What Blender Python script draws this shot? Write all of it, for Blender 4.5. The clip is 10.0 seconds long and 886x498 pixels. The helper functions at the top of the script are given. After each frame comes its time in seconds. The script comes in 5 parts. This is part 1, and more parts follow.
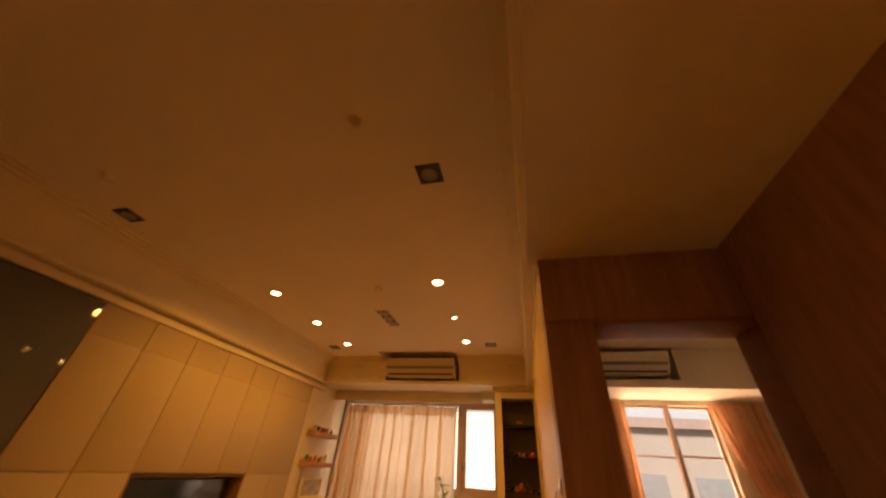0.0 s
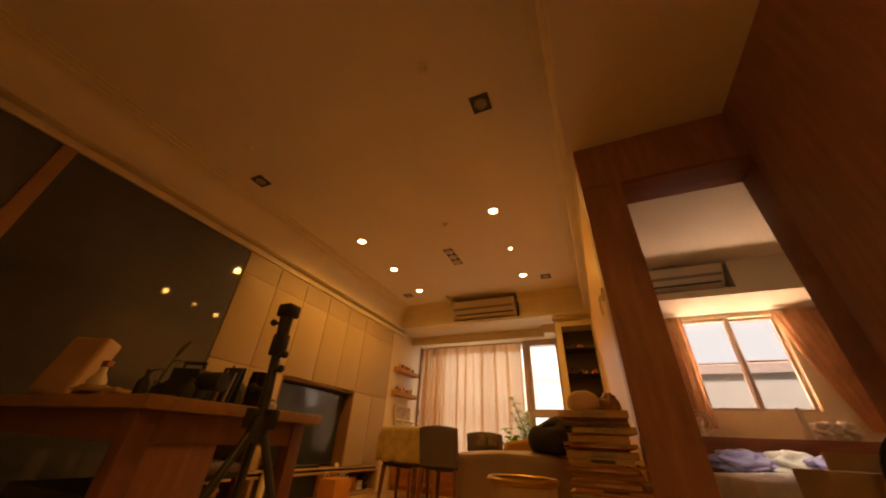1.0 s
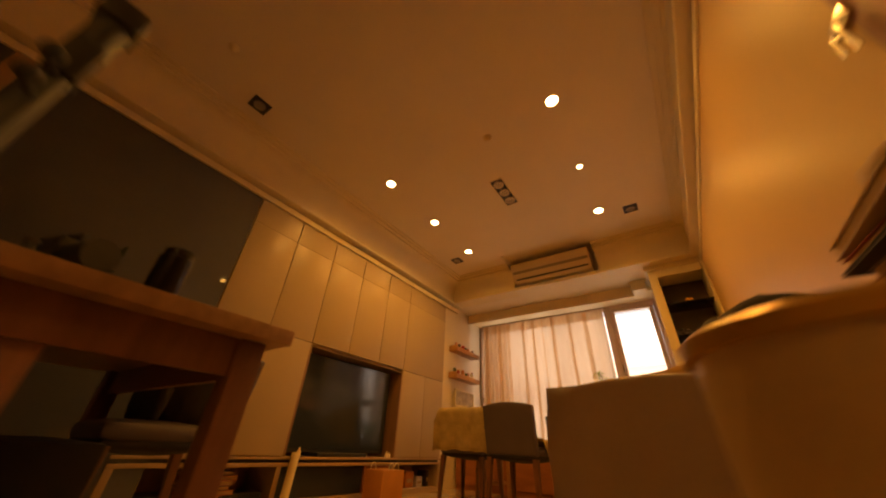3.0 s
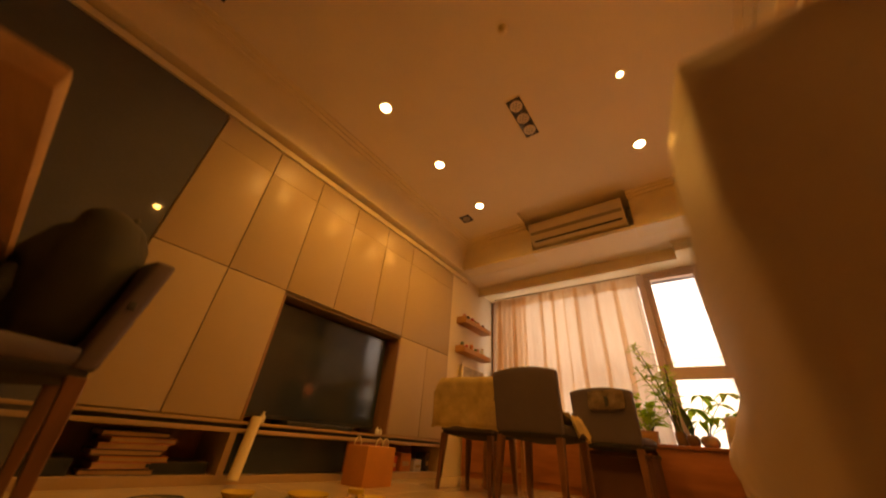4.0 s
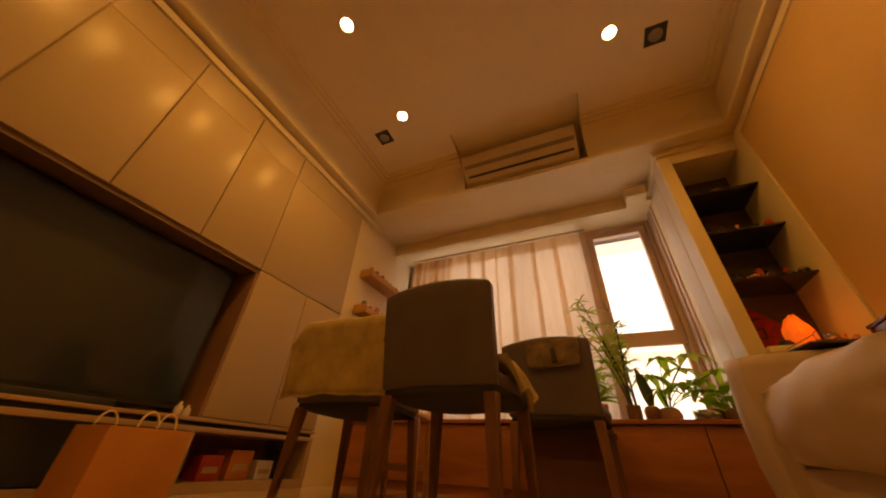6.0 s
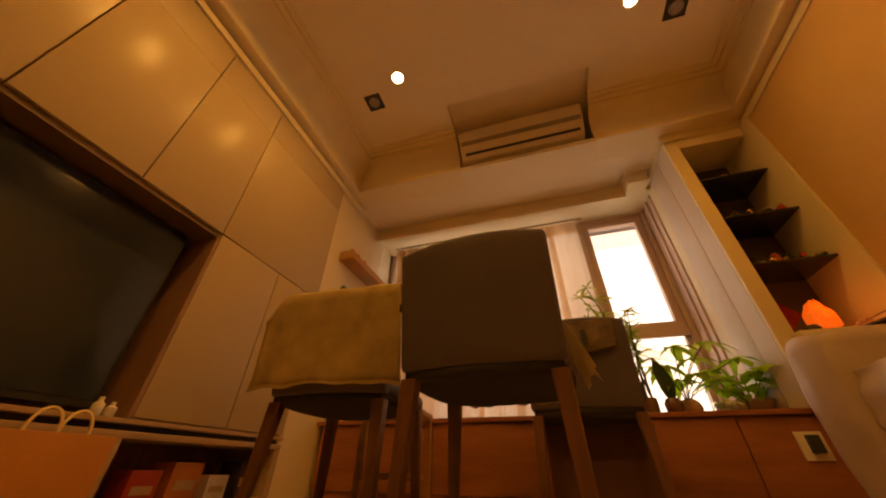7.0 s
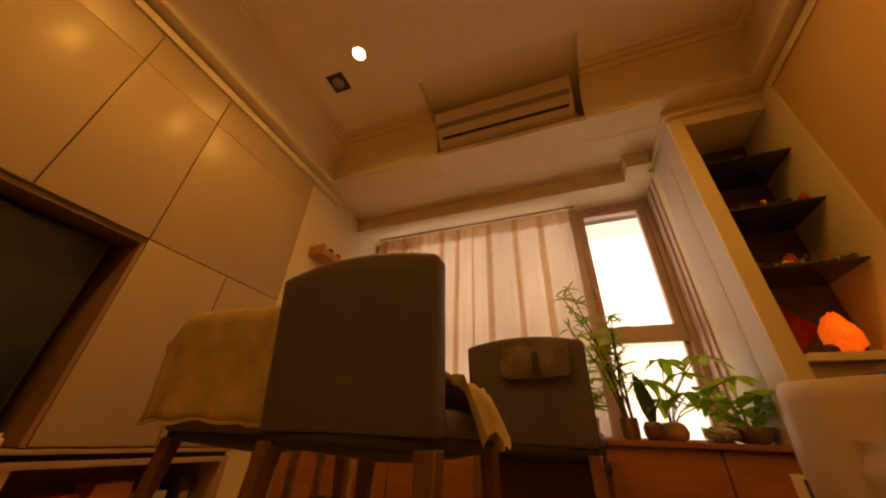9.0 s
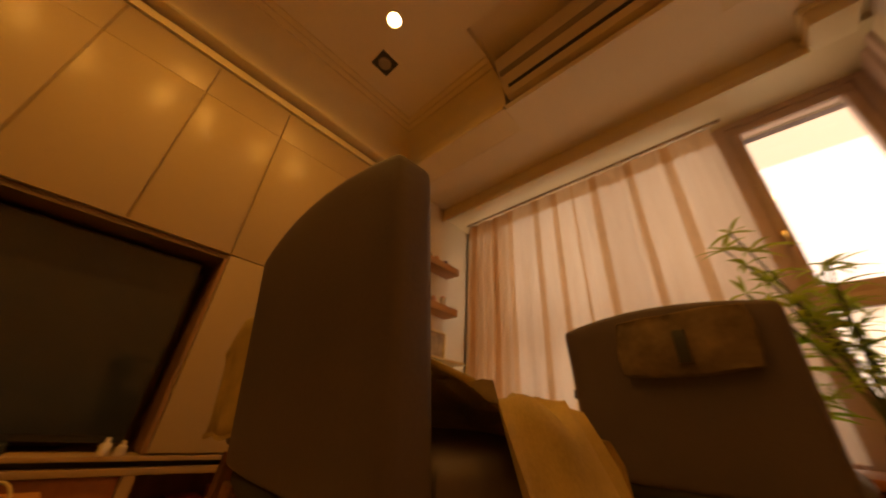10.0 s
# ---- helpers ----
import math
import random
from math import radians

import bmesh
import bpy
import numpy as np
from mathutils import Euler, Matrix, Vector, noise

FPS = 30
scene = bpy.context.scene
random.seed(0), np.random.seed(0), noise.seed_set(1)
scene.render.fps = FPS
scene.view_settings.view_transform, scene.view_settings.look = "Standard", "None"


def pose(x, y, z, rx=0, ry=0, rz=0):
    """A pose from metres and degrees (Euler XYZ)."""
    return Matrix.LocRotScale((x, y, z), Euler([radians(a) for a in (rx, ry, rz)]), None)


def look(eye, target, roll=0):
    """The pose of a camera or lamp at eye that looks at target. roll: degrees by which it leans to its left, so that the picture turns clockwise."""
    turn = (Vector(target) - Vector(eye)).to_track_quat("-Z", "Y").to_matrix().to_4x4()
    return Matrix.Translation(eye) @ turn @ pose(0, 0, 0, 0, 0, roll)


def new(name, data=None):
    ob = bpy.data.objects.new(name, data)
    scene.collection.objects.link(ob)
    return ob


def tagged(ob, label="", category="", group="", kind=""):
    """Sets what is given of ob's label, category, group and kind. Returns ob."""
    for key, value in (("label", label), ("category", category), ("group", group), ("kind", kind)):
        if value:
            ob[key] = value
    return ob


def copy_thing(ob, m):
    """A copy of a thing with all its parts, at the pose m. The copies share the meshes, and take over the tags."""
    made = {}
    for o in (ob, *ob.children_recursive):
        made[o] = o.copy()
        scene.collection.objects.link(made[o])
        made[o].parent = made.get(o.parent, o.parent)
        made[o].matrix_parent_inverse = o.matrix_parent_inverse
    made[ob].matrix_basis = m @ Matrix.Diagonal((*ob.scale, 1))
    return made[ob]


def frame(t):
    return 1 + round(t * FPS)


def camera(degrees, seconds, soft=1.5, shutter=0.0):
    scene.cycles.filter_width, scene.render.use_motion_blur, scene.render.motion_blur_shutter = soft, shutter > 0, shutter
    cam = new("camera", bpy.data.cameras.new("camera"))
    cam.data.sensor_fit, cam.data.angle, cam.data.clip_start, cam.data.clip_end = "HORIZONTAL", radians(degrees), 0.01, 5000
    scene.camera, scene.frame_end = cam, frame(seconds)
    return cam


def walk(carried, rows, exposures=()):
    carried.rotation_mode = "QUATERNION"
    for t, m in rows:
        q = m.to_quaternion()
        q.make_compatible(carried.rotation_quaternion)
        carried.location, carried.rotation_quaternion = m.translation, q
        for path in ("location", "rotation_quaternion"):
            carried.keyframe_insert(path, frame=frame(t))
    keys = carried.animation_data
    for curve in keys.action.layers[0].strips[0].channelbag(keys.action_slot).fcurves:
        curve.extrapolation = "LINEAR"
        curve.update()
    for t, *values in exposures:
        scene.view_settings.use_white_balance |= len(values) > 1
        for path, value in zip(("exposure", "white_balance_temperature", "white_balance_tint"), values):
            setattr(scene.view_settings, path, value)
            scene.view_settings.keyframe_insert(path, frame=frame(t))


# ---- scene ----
cam = camera(108.1, 10.0, soft=2.0, shutter=0.4)
PATH = [
    (0, (2.419, -4.113, 1.414), (1.986, -2.521, 2.544), 4.3),
    (0.5, (2.385, -4.203, 0.93), (1.78, -2.624, 1.996), 4.2),
    (1, (2.392, -4.328, 0.645), (1.675, -2.775, 1.682), 3.0),
    (1.5, (2.362, -4.304, 0.753), (1.552, -2.801, 1.793), 2.3),
    (2, (2.294, -4.118, 0.769), (1.409, -2.648, 1.797), 1.7),
    (2.5, (2.207, -3.772, 0.617), (1.235, -2.35, 1.634), 2.4),
    (3.8, (1.665, -2.704, 0.365), (0.607, -1.393, 1.443), 5.3),
    (3.9, (1.668, -2.66, 0.365), (0.576, -1.345, 1.406), 5.7),
    (4, (1.619, -2.634, 0.321), (0.541, -1.298, 1.346), 5.3),
    (4.2, (1.53, -2.512, 0.22), (0.521, -1.145, 1.272), 3.2),
    (4.5, (1.352, -2.378, 0.485), (0.454, -0.945, 1.552), 0.4),
    (5, (1.381, -2.02, 0.619), (0.512, -0.556, 1.668), 1.6),
    (5.5, (1.344, -1.689, 0.224), (0.53, -0.208, 1.294), 3.2),
    (7, (0.777, -1.196, 0.182), (0.286, 0.38, 1.312), 0.7),
    (7.5, (0.917, -1.155, 0.34), (0.433, 0.441, 1.445), 1.5),
    (8, (1.049, -1.15, 0.312), (0.54, 0.464, 1.378), 2.2),
    (8.5, (1.102, -1.09, 0.369), (0.549, 0.526, 1.411), 2.4),
    (9, (1.1, -0.969, 0.421), (0.472, 0.635, 1.437), 2.5),
    (9.5, (1.084, -0.744, 0.437), (0.298, 0.804, 1.43), 2.0),
    (10, (1.094, -0.516, 0.507), (-0.137, 0.735, 1.467), 3.9),
]
walk(cam, [(t, look(eye, target, roll)) for t, eye, target, roll in PATH], [(0.0, 0.66, 7550, 17), (2.5, 0.64, 7550, 17), (4.0, 0.8, 7550, 17), (4.5, 0.7, 7550, 17), (5.5, 0.38, 7550, 17), (7.5, 0.5, 7550, 17), (9.0, 0.36, 7650, 17), (10.0, 0.08, 8050, 17)])

# ---- light ----
WARM = (1.0, 0.47, 0.075)
world = bpy.data.worlds.new("sky")
scene.world = world
world.use_nodes = True
wn = world.node_tree
sky = wn.nodes.new("ShaderNodeTexSky")
sky.sky_type, sky.sun_disc = "NISHITA", False
sky.sun_elevation, sky.sun_rotation = radians(45), radians(200)
wn.nodes["Background"].inputs[1].default_value = 0.05
wn.links.new(sky.outputs[0], wn.nodes["Background"].inputs[0])
sun_data = bpy.data.lights.new("sun", "SUN")
sun_data.energy, sun_data.angle, sun_data.color = 2.4, radians(10), (1.0, 0.95, 0.88)
sun = new("sun", sun_data)
sun.matrix_world = look((-4, -10, 12), (0, 2, 0))


def window_light(name, x, y, z, w, h, power):
    d = bpy.data.lights.new(name, "AREA")
    d.shape, d.size, d.size_y, d.energy, d.color = "RECTANGLE", w, h, power, (1.0, 0.76, 0.56)
    ob = new(name, d)
    ob.matrix_world = look((x, y, z), (x, y - 1, z - 0.15))
    return ob


window_light("window_daylight", 0.7, 2.02, 1.35, 2.6, 1.8, 17)
bed_light = window_light("bedroom_daylight", 4.2, 1.95, 2.95, 1.4, 0.8, 88)
bed_light.matrix_world = look((4.2, 1.95, 2.95), (4.1, 0.2, 0.9))
low_light = window_light("bedroom_daylight", 4.2, 1.8, 0.55, 1.4, 0.8, 76)
bed_light.data.color = low_light.data.color = (1.0, 0.68, 0.50)
low_light.matrix_world = look((4.2, 1.8, 0.55), (4.1, 0.2, 2.5))


def down_light(x, y, z, power, size=0.045):
    d = bpy.data.lights.new("downlight_bulb", "SPOT")
    d.energy, d.color, d.spot_size, d.spot_blend, d.shadow_soft_size = power, WARM, radians(160), 0.8, size
    ob = new("downlight_bulb", d)
    ob.matrix_world = look((x, y, z), (x, y + 0.0001, z - 1))
    return ob


# ---- helpers for meshes ----
def mat(name, color, rough=0.6, metal=0.0, vary=0.15, scale=6.0, bump=0.05, grain=90.0, coat=0.0, stretch=(1, 1, 1), spread=0.0, ramp=None, wear=0.0):
    m = bpy.data.materials.new(name)
    m.use_nodes = True
    nt = m.node_tree
    b = nt.nodes["Principled BSDF"]
    b.inputs["Metallic"].default_value = metal
    b.inputs["Roughness"].default_value = rough
    b.inputs["Coat Weight"].default_value = coat
    b.inputs["Coat Roughness"].default_value = 0.12
    tc = nt.nodes.new("ShaderNodeTexCoord")
    mp = nt.nodes.new("ShaderNodeMapping")
    mp.inputs["Scale"].default_value = stretch
    nt.links.new(tc.outputs["Object"], mp.inputs[0])
    n1 = nt.nodes.new("ShaderNodeTexNoise")
    n1.inputs["Scale"].default_value, n1.inputs["Detail"].default_value = scale, 6
    n2 = nt.nodes.new("ShaderNodeTexNoise")
    n2.inputs["Scale"].default_value, n2.inputs["Detail"].default_value = grain, 4
    nt.links.new(mp.outputs[0], n1.inputs[0])
    nt.links.new(mp.outputs[0], n2.inputs[0])
    add = nt.nodes.new("ShaderNodeMath")
    add.operation = "MULTIPLY_ADD"
    add.inputs[1].default_value = 0.35
    nt.links.new(n2.outputs[0], add.inputs[0])
    nt.links.new(n1.outputs[0], add.inputs[2])
    cr = nt.nodes.new("ShaderNodeValToRGB")
    cr.color_ramp.elements[0].position, cr.color_ramp.elements[1].position = 0.35, 1.0
    lo = tuple(max(0, c * (1 - vary)) for c in color)
    hi = ramp or tuple(min(1, c * (1 + vary)) for c in color)
    cr.color_ramp.elements[0].color, cr.color_ramp.elements[1].color = (*lo, 1), (*hi, 1)
    nt.links.new(add.outputs[0], cr.inputs[0])
    out = cr.outputs[0]
    if spread:
        oi = nt.nodes.new("ShaderNodeObjectInfo")
        hsv = nt.nodes.new("ShaderNodeHueSaturation")
        mr = nt.nodes.new("ShaderNodeMapRange")
        mr.inputs[3].default_value, mr.inputs[4].default_value = 1 - spread, 1 + spread
        nt.links.new(oi.outputs["Random"], mr.inputs[0])
        nt.links.new(mr.outputs[0], hsv.inputs["Value"])
        nt.links.new(out, hsv.inputs["Color"])
        out = hsv.outputs[0]
    nt.links.new(out, b.inputs["Base Color"])
    rr = nt.nodes.new("ShaderNodeMapRange")
    rr.inputs[3].default_value, rr.inputs[4].default_value = rough * 0.85, min(1, rough * 1.2)
    nt.links.new(n1.outputs[0], rr.inputs[0])
    nt.links.new(rr.outputs[0], b.inputs["Roughness"])
    if bump:
        bp = nt.nodes.new("ShaderNodeBump")
        bp.inputs["Strength"].default_value, bp.inputs["Distance"].default_value = bump, 0.01
        nt.links.new(add.outputs[0], bp.inputs["Height"])
        nt.links.new(bp.outputs[0], b.inputs["Normal"])
    return m


def glow(name, color, strength):
    m = bpy.data.materials.new(name)
    m.use_nodes = True
    b = m.node_tree.nodes["Principled BSDF"]
    b.inputs["Base Color"].default_value = (*color, 1)
    b.inputs["Emission Color"].default_value = (*color, 1)
    b.inputs["Emission Strength"].default_value = strength
    return m


def glass(name, color=(1, 1, 1), rough=0.02):
    m = bpy.data.materials.new(name)
    m.use_nodes = True
    b = m.node_tree.nodes["Principled BSDF"]
    b.inputs["Base Color"].default_value = (*color, 1)
    b.inputs["Roughness"].default_value = rough
    b.inputs["Transmission Weight"].default_value = 1.0
    b.inputs["IOR"].default_value = 1.45
    return m


def cloth(name, color, through_light=0.5, vary=0.12, scale=30.0, big=4.0, stretch=(1, 1, 1), ramp=None):
    m = mat(name, color, 0.9, 0, vary, big, 0.15, scale * 8, stretch=stretch, ramp=ramp)
    nt = m.node_tree
    b = nt.nodes["Principled BSDF"]
    src = b.inputs["Base Color"].links[0].from_socket
    tr = nt.nodes.new("ShaderNodeBsdfTranslucent")
    nt.links.new(src, tr.inputs[0])
    ms = nt.nodes.new("ShaderNodeMixShader")
    ms.inputs[0].default_value = through_light
    nt.links.new(b.outputs[0], ms.inputs[1])
    nt.links.new(tr.outputs[0], ms.inputs[2])
    nt.links.new(ms.outputs[0], nt.nodes["Material Output"].inputs[0])
    return m


def box(bm, x0, x1, y0, y1, z0, z1, bevel=0.0, seg=2):
    r = bmesh.ops.create_cube(bm, size=1.0)
    vs = r["verts"]
    for v in vs:
        v.co = Vector(((x0 + x1) / 2 + v.co.x * (x1 - x0), (y0 + y1) / 2 + v.co.y * (y1 - y0), (z0 + z1) / 2 + v.co.z * (z1 - z0)))
    if bevel:
        es = list({e for v in vs for e in v.link_edges})
        bmesh.ops.bevel(bm, geom=es, offset=bevel, segments=seg, affect="EDGES", profile=0.6)
    return vs


def cyl(bm, x, y, z0, z1, r0, r1=None, n=24, caps=True):
    r1 = r0 if r1 is None else r1
    r = bmesh.ops.create_cone(bm, cap_ends=caps, segments=n, radius1=r0, radius2=r1, depth=z1 - z0)
    bmesh.ops.translate(bm, verts=r["verts"], vec=(x, y, (z0 + z1) / 2))
    return r["verts"]


def rod(bm, a, b, r0, r1=None, n=10):
    a, b = Vector(a), Vector(b)
    r1 = r0 if r1 is None else r1
    r = bmesh.ops.create_cone(bm, cap_ends=True, segments=n, radius1=r0, radius2=r1, depth=(b - a).length)
    m = Matrix.Translation((a + b) / 2) @ (b - a).to_track_quat("Z", "Y").to_matrix().to_4x4()
    bmesh.ops.transform(bm, matrix=m, verts=r["verts"])
    return r["verts"]


def ball(bm, c, r, sx=1, sy=1, sz=1, sub=2, rough=0.0):
    g = bmesh.ops.create_icosphere(bm, subdivisions=sub, radius=r)
    for v in g["verts"]:
        k = 1 + rough * noise.noise(v.co * (2.5 / r) + Vector(c) * 7)
        v.co = Vector((c[0] + v.co.x * sx * k, c[1] + v.co.y * sy * k, c[2] + v.co.z * sz * k))
    return g["verts"]


def tube(bm, pts, r, n=8, closed=False):
    pts = [Vector(q) for q in pts]
    rings = []
    m = len(pts)
    for k, q in enumerate(pts):
        a = pts[(k - 1) % m] if closed or k else q
        b = pts[(k + 1) % m] if closed or k < m - 1 else q
        w = (b - a).normalized()
        u = w.cross(Vector((0.31, 0.2, 0.93))).normalized()
        v = w.cross(u)
        rings.append([bm.verts.new(q + r * (u * math.cos(6.2832 * i / n) + v * math.sin(6.2832 * i / n))) for i in range(n)])
    pairs = list(zip(rings, rings[1:])) + ([(rings[-1], rings[0])] if closed else [])
    for a, b in pairs:
        for i in range(n):
            bm.faces.new((a[i], a[(i + 1) % n], b[(i + 1) % n], b[i]))
    if not closed:
        bm.faces.new(rings[0])
        bm.faces.new(rings[-1])


def arch(x, y, z, wide, high, along="x", n=14):
    out = []
    for k in range(n + 1):
        a = math.pi * k / n
        c, h = wide * math.cos(a), z + high * math.sin(a)
        out.append((x + c, y, h) if along == "x" else (x, y + c, h))
    return out


def lathe(bm, x, y, pts, n=28):
    rings = []
    for r, z in pts:
        rings.append([bm.verts.new((x + r * math.cos(2 * math.pi * k / n), y + r * math.sin(2 * math.pi * k / n), z)) for k in range(n)])
    for a, b in zip(rings, rings[1:]):
        for k in range(n):
            bm.faces.new((a[k], a[(k + 1) % n], b[(k + 1) % n], b[k]))
    if pts[0][0] > 0.001:
        bm.faces.new(list(reversed(rings[0])))
    if pts[-1][0] > 0.001:
        bm.faces.new(rings[-1])


def prism(bm, pts, axis, a, b):
    """A closed outline of (u, w) pairs, drawn out along x or y from a to b; w is up."""
    def at(p, s):
        return (s, p[0], p[1]) if axis == "x" else (p[0], s, p[1])
    r0 = [bm.verts.new(at(p, a)) for p in pts]
    r1 = [bm.verts.new(at(p, b)) for p in pts]
    n = len(pts)
    for k in range(n):
        bm.faces.new((r0[k], r0[(k + 1) % n], r1[(k + 1) % n], r1[k]))
    bm.faces.new(r0)
    bm.faces.new(list(reversed(r1)))
    bmesh.ops.recalc_face_normals(bm, faces=bm.faces[:])


def soft_box(bm, x0, x1, y0, y1, z0, z1, puff=0.03, cuts=6, bevel=0.03, lumps=0.006, pleats=0.0):
    vs = box(bm, x0, x1, y0, y1, z0, z1)
    es = list({e for v in vs for e in v.link_edges})
    bmesh.ops.subdivide_edges(bm, edges=es, cuts=cuts, use_grid_fill=True)
    c = Vector(((x0 + x1) / 2, (y0 + y1) / 2, (z0 + z1) / 2))
    h = Vector(((x1 - x0) / 2, (y1 - y0) / 2, (z1 - z0) / 2))
    for v in bm.verts:
        d = v.co - c
        if abs(d.x) > h.x + 1e-4 or abs(d.y) > h.y + 1e-4 or abs(d.z) > h.z + 1e-4:
            continue
        q = Vector((d.x / h.x, d.y / h.y, d.z / h.z))
        w = max(0, 1 - q.x ** 2) * max(0, 1 - q.y ** 2) + max(0, 1 - q.x ** 2) * max(0, 1 - q.z ** 2) + max(0, 1 - q.z ** 2) * max(0, 1 - q.y ** 2)
        n = Vector((q.x ** 5, q.y ** 5, q.z ** 5))
        if n.length:
            n.normalize()
        corner = (q.x ** 2 * q.y ** 2 + q.y ** 2 * q.z ** 2 + q.x ** 2 * q.z ** 2) / 3
        if pleats:
            v.co += n * pleats * max(0, abs(q.y) - 0.45) * math.sin(v.co.x * 55 + v.co.z * 70 + 3 * noise.noise(v.co * 5))
        v.co += n * (puff * w - bevel * corner) + n * lumps * noise.noise(v.co * 9)


def mesh_of(name, bm, material, smooth=None):
    me = bpy.data.meshes.new(name)
    bmesh.ops.recalc_face_normals(bm, faces=bm.faces[:])
    bm.to_mesh(me)
    bm.free()
    me.materials.append(material)
    if smooth is not None:
        me.set_sharp_from_angle(angle=radians(smooth))
        for p in me.polygons:
            p.use_smooth = True
    return me


def part(name, bm, material, parent=None, label="", smooth=35):
    ob = new(name, mesh_of(name, bm, material, smooth))
    if parent:
        ob.parent = parent
    if label:
        ob["label"] = label
    return ob


def setting(name, bm, material, label, category, smooth=35):
    return tagged(part(name, bm, material, None, "", smooth), label, category, "", "structure")


def thing(name, label, category, at=(0, 0, 0), turn=0.0, group=""):
    ob = new(name)
    ob.empty_display_size = 0.05
    ob.location, ob.rotation_euler = at, (0, 0, radians(turn))
    return tagged(ob, label, category, group)


def block(*a, **k):
    bm = bmesh.new()
    box(bm, *a, **k)
    return bm


# ---- materials ----
PAINT = mat("ceiling_paint", (0.84, 0.75, 0.56), 0.75, vary=0.04, scale=2, bump=0.03, grain=60)
WALL = mat("wall_paint", (0.78, 0.67, 0.46), 0.5, vary=0.05, scale=2.5, bump=0.05, grain=70)
EASTPAINT = mat("yellow_wall_paint", (0.70, 0.46, 0.20), 0.45, vary=0.06, scale=2.0, bump=0.05, grain=70)
TRIM = mat("trim_paint", (0.82, 0.71, 0.45), 0.5, vary=0.05, scale=5, bump=0.03)
LACQUER = mat("cream_lacquer", (0.47, 0.365, 0.235), 0.30, vary=0.03, scale=2.2, bump=0.01, grain=25)
LACQUER.node_tree.nodes["Principled BSDF"].inputs["Specular IOR Level"].default_value = 0.16
GLOSSPANEL = mat("white_satin_panel", (0.62, 0.53, 0.44), 0.5, vary=0.04, scale=2, bump=0.01, grain=20)
DARKGLASS = mat("smoked_glass", (0.095, 0.10, 0.115), 0.05, vary=0.2, scale=1.5, bump=0.003)
DARKWOOD = mat("dark_red_wood", (0.42, 0.225, 0.175), 0.42, vary=0.26, scale=5, bump=0.12, grain=40, stretch=(6, 6, 0.7))
ORANGEWOOD = mat("orange_wood", (0.33, 0.125, 0.055), 0.4, vary=0.3, scale=4, bump=0.06, grain=50, stretch=(0.8, 4, 4))
LEGWOOD = mat("brown_leg_wood", (0.16, 0.07, 0.035), 0.45, vary=0.35, scale=8, bump=0.08, stretch=(5, 5, 0.8))
PINE = mat("pine_wood", (0.48, 0.26, 0.11), 0.5, vary=0.25, scale=6, bump=0.06, stretch=(1, 0.6, 5))
LEATHER_BROWN = mat("taupe_leather", (0.108, 0.088, 0.108), 0.55, vary=0.15, scale=7, bump=0.12, grain=160)
LEATHER_PALE = mat("ivory_leather", (0.46, 0.36, 0.30), 0.46, vary=0.1, scale=6, bump=0.14, grain=140)
BLACK = mat("black_plastic", (0.036, 0.04, 0.046), 0.4, vary=0.2, bump=0.02)
SCREEN = mat("black_screen", (0.028, 0.036, 0.05), 0.09, vary=0.1, bump=0.0, coat=0.3)
WHITEPL = mat("ivory_plastic", (0.74, 0.66, 0.52), 0.35, vary=0.04, bump=0.01)
GREYPL = mat("grey_plastic", (0.30, 0.27, 0.22), 0.4, vary=0.08, bump=0.01)
ALU = mat("brown_aluminium", (0.62, 0.46, 0.37), 0.45, 0.1, vary=0.1, bump=0.02)
STEEL = mat("steel", (0.6, 0.57, 0.52), 0.25, 1.0, vary=0.1, bump=0.02)
TILE = mat("polished_tile", (0.58, 0.45, 0.31), 0.08, vary=0.12, scale=5, bump=0.005, spread=0.05)
GROUT = mat("grout", (0.3, 0.22, 0.15), 0.8)
YELLOW = cloth("yellow_cotton", (0.53, 0.41, 0.20), 0.15, 0.32, 30, 11.0)
CURTAIN = cloth("cream_curtain", (0.86, 0.71, 0.55), 0.66, 0.06, 40, 9.0, (1.0, 0.3, 0.15), (0.93, 0.82, 0.69))
STRIPE = cloth("tan_stripe", (0.84, 0.67, 0.47), 0.78, 0.08, 40, 9.0)
NICHEWOOD = mat("niche_wood", (0.30, 0.17, 0.10), 0.5, vary=0.2, scale=5, bump=0.04, stretch=(4, 4, 0.8))
BENCHPAINT = mat("beige_bench_paint", (0.44, 0.31, 0.19), 0.5, vary=0.12, scale=4, bump=0.03)
CURTAIN2 = cloth("peach_curtain", (0.74, 0.42, 0.22), 0.45, 0.25, 12)
PANE = glass("window_glass")
LIT = glow("lit_bulb", (1.0, 0.80, 0.45), 14)


def foliage(name, top, light, mix=0.6):
    """Leaf tissue: a matt upper side that lets brighter light through."""
    m = cloth(name, top, mix, 0.35, 10)
    for n in m.node_tree.nodes:
        if n.type == "BSDF_TRANSLUCENT":
            for link in list(n.inputs[0].links):
                m.node_tree.links.remove(link)
            n.inputs[0].default_value = (*light, 1)
    return m


PAPER = mat("kraft_paper", (0.55, 0.38, 0.2), 0.8, vary=0.15)

# ---- the room's shell ----
LW, RW, CEIL, SOFF, BACK = -0.80, 2.53, 2.806, 2.455, 1.80
bm = block(-1.4, 5.8, -2.62, 2.0, -0.12, -0.0085)
box(bm, -1.4, 3.45, -6.1, -2.62, -0.12, -0.0085)
floor = tagged(part("floor", bm, GROUT), "polished beige tile floor", "floor", "", "structure")

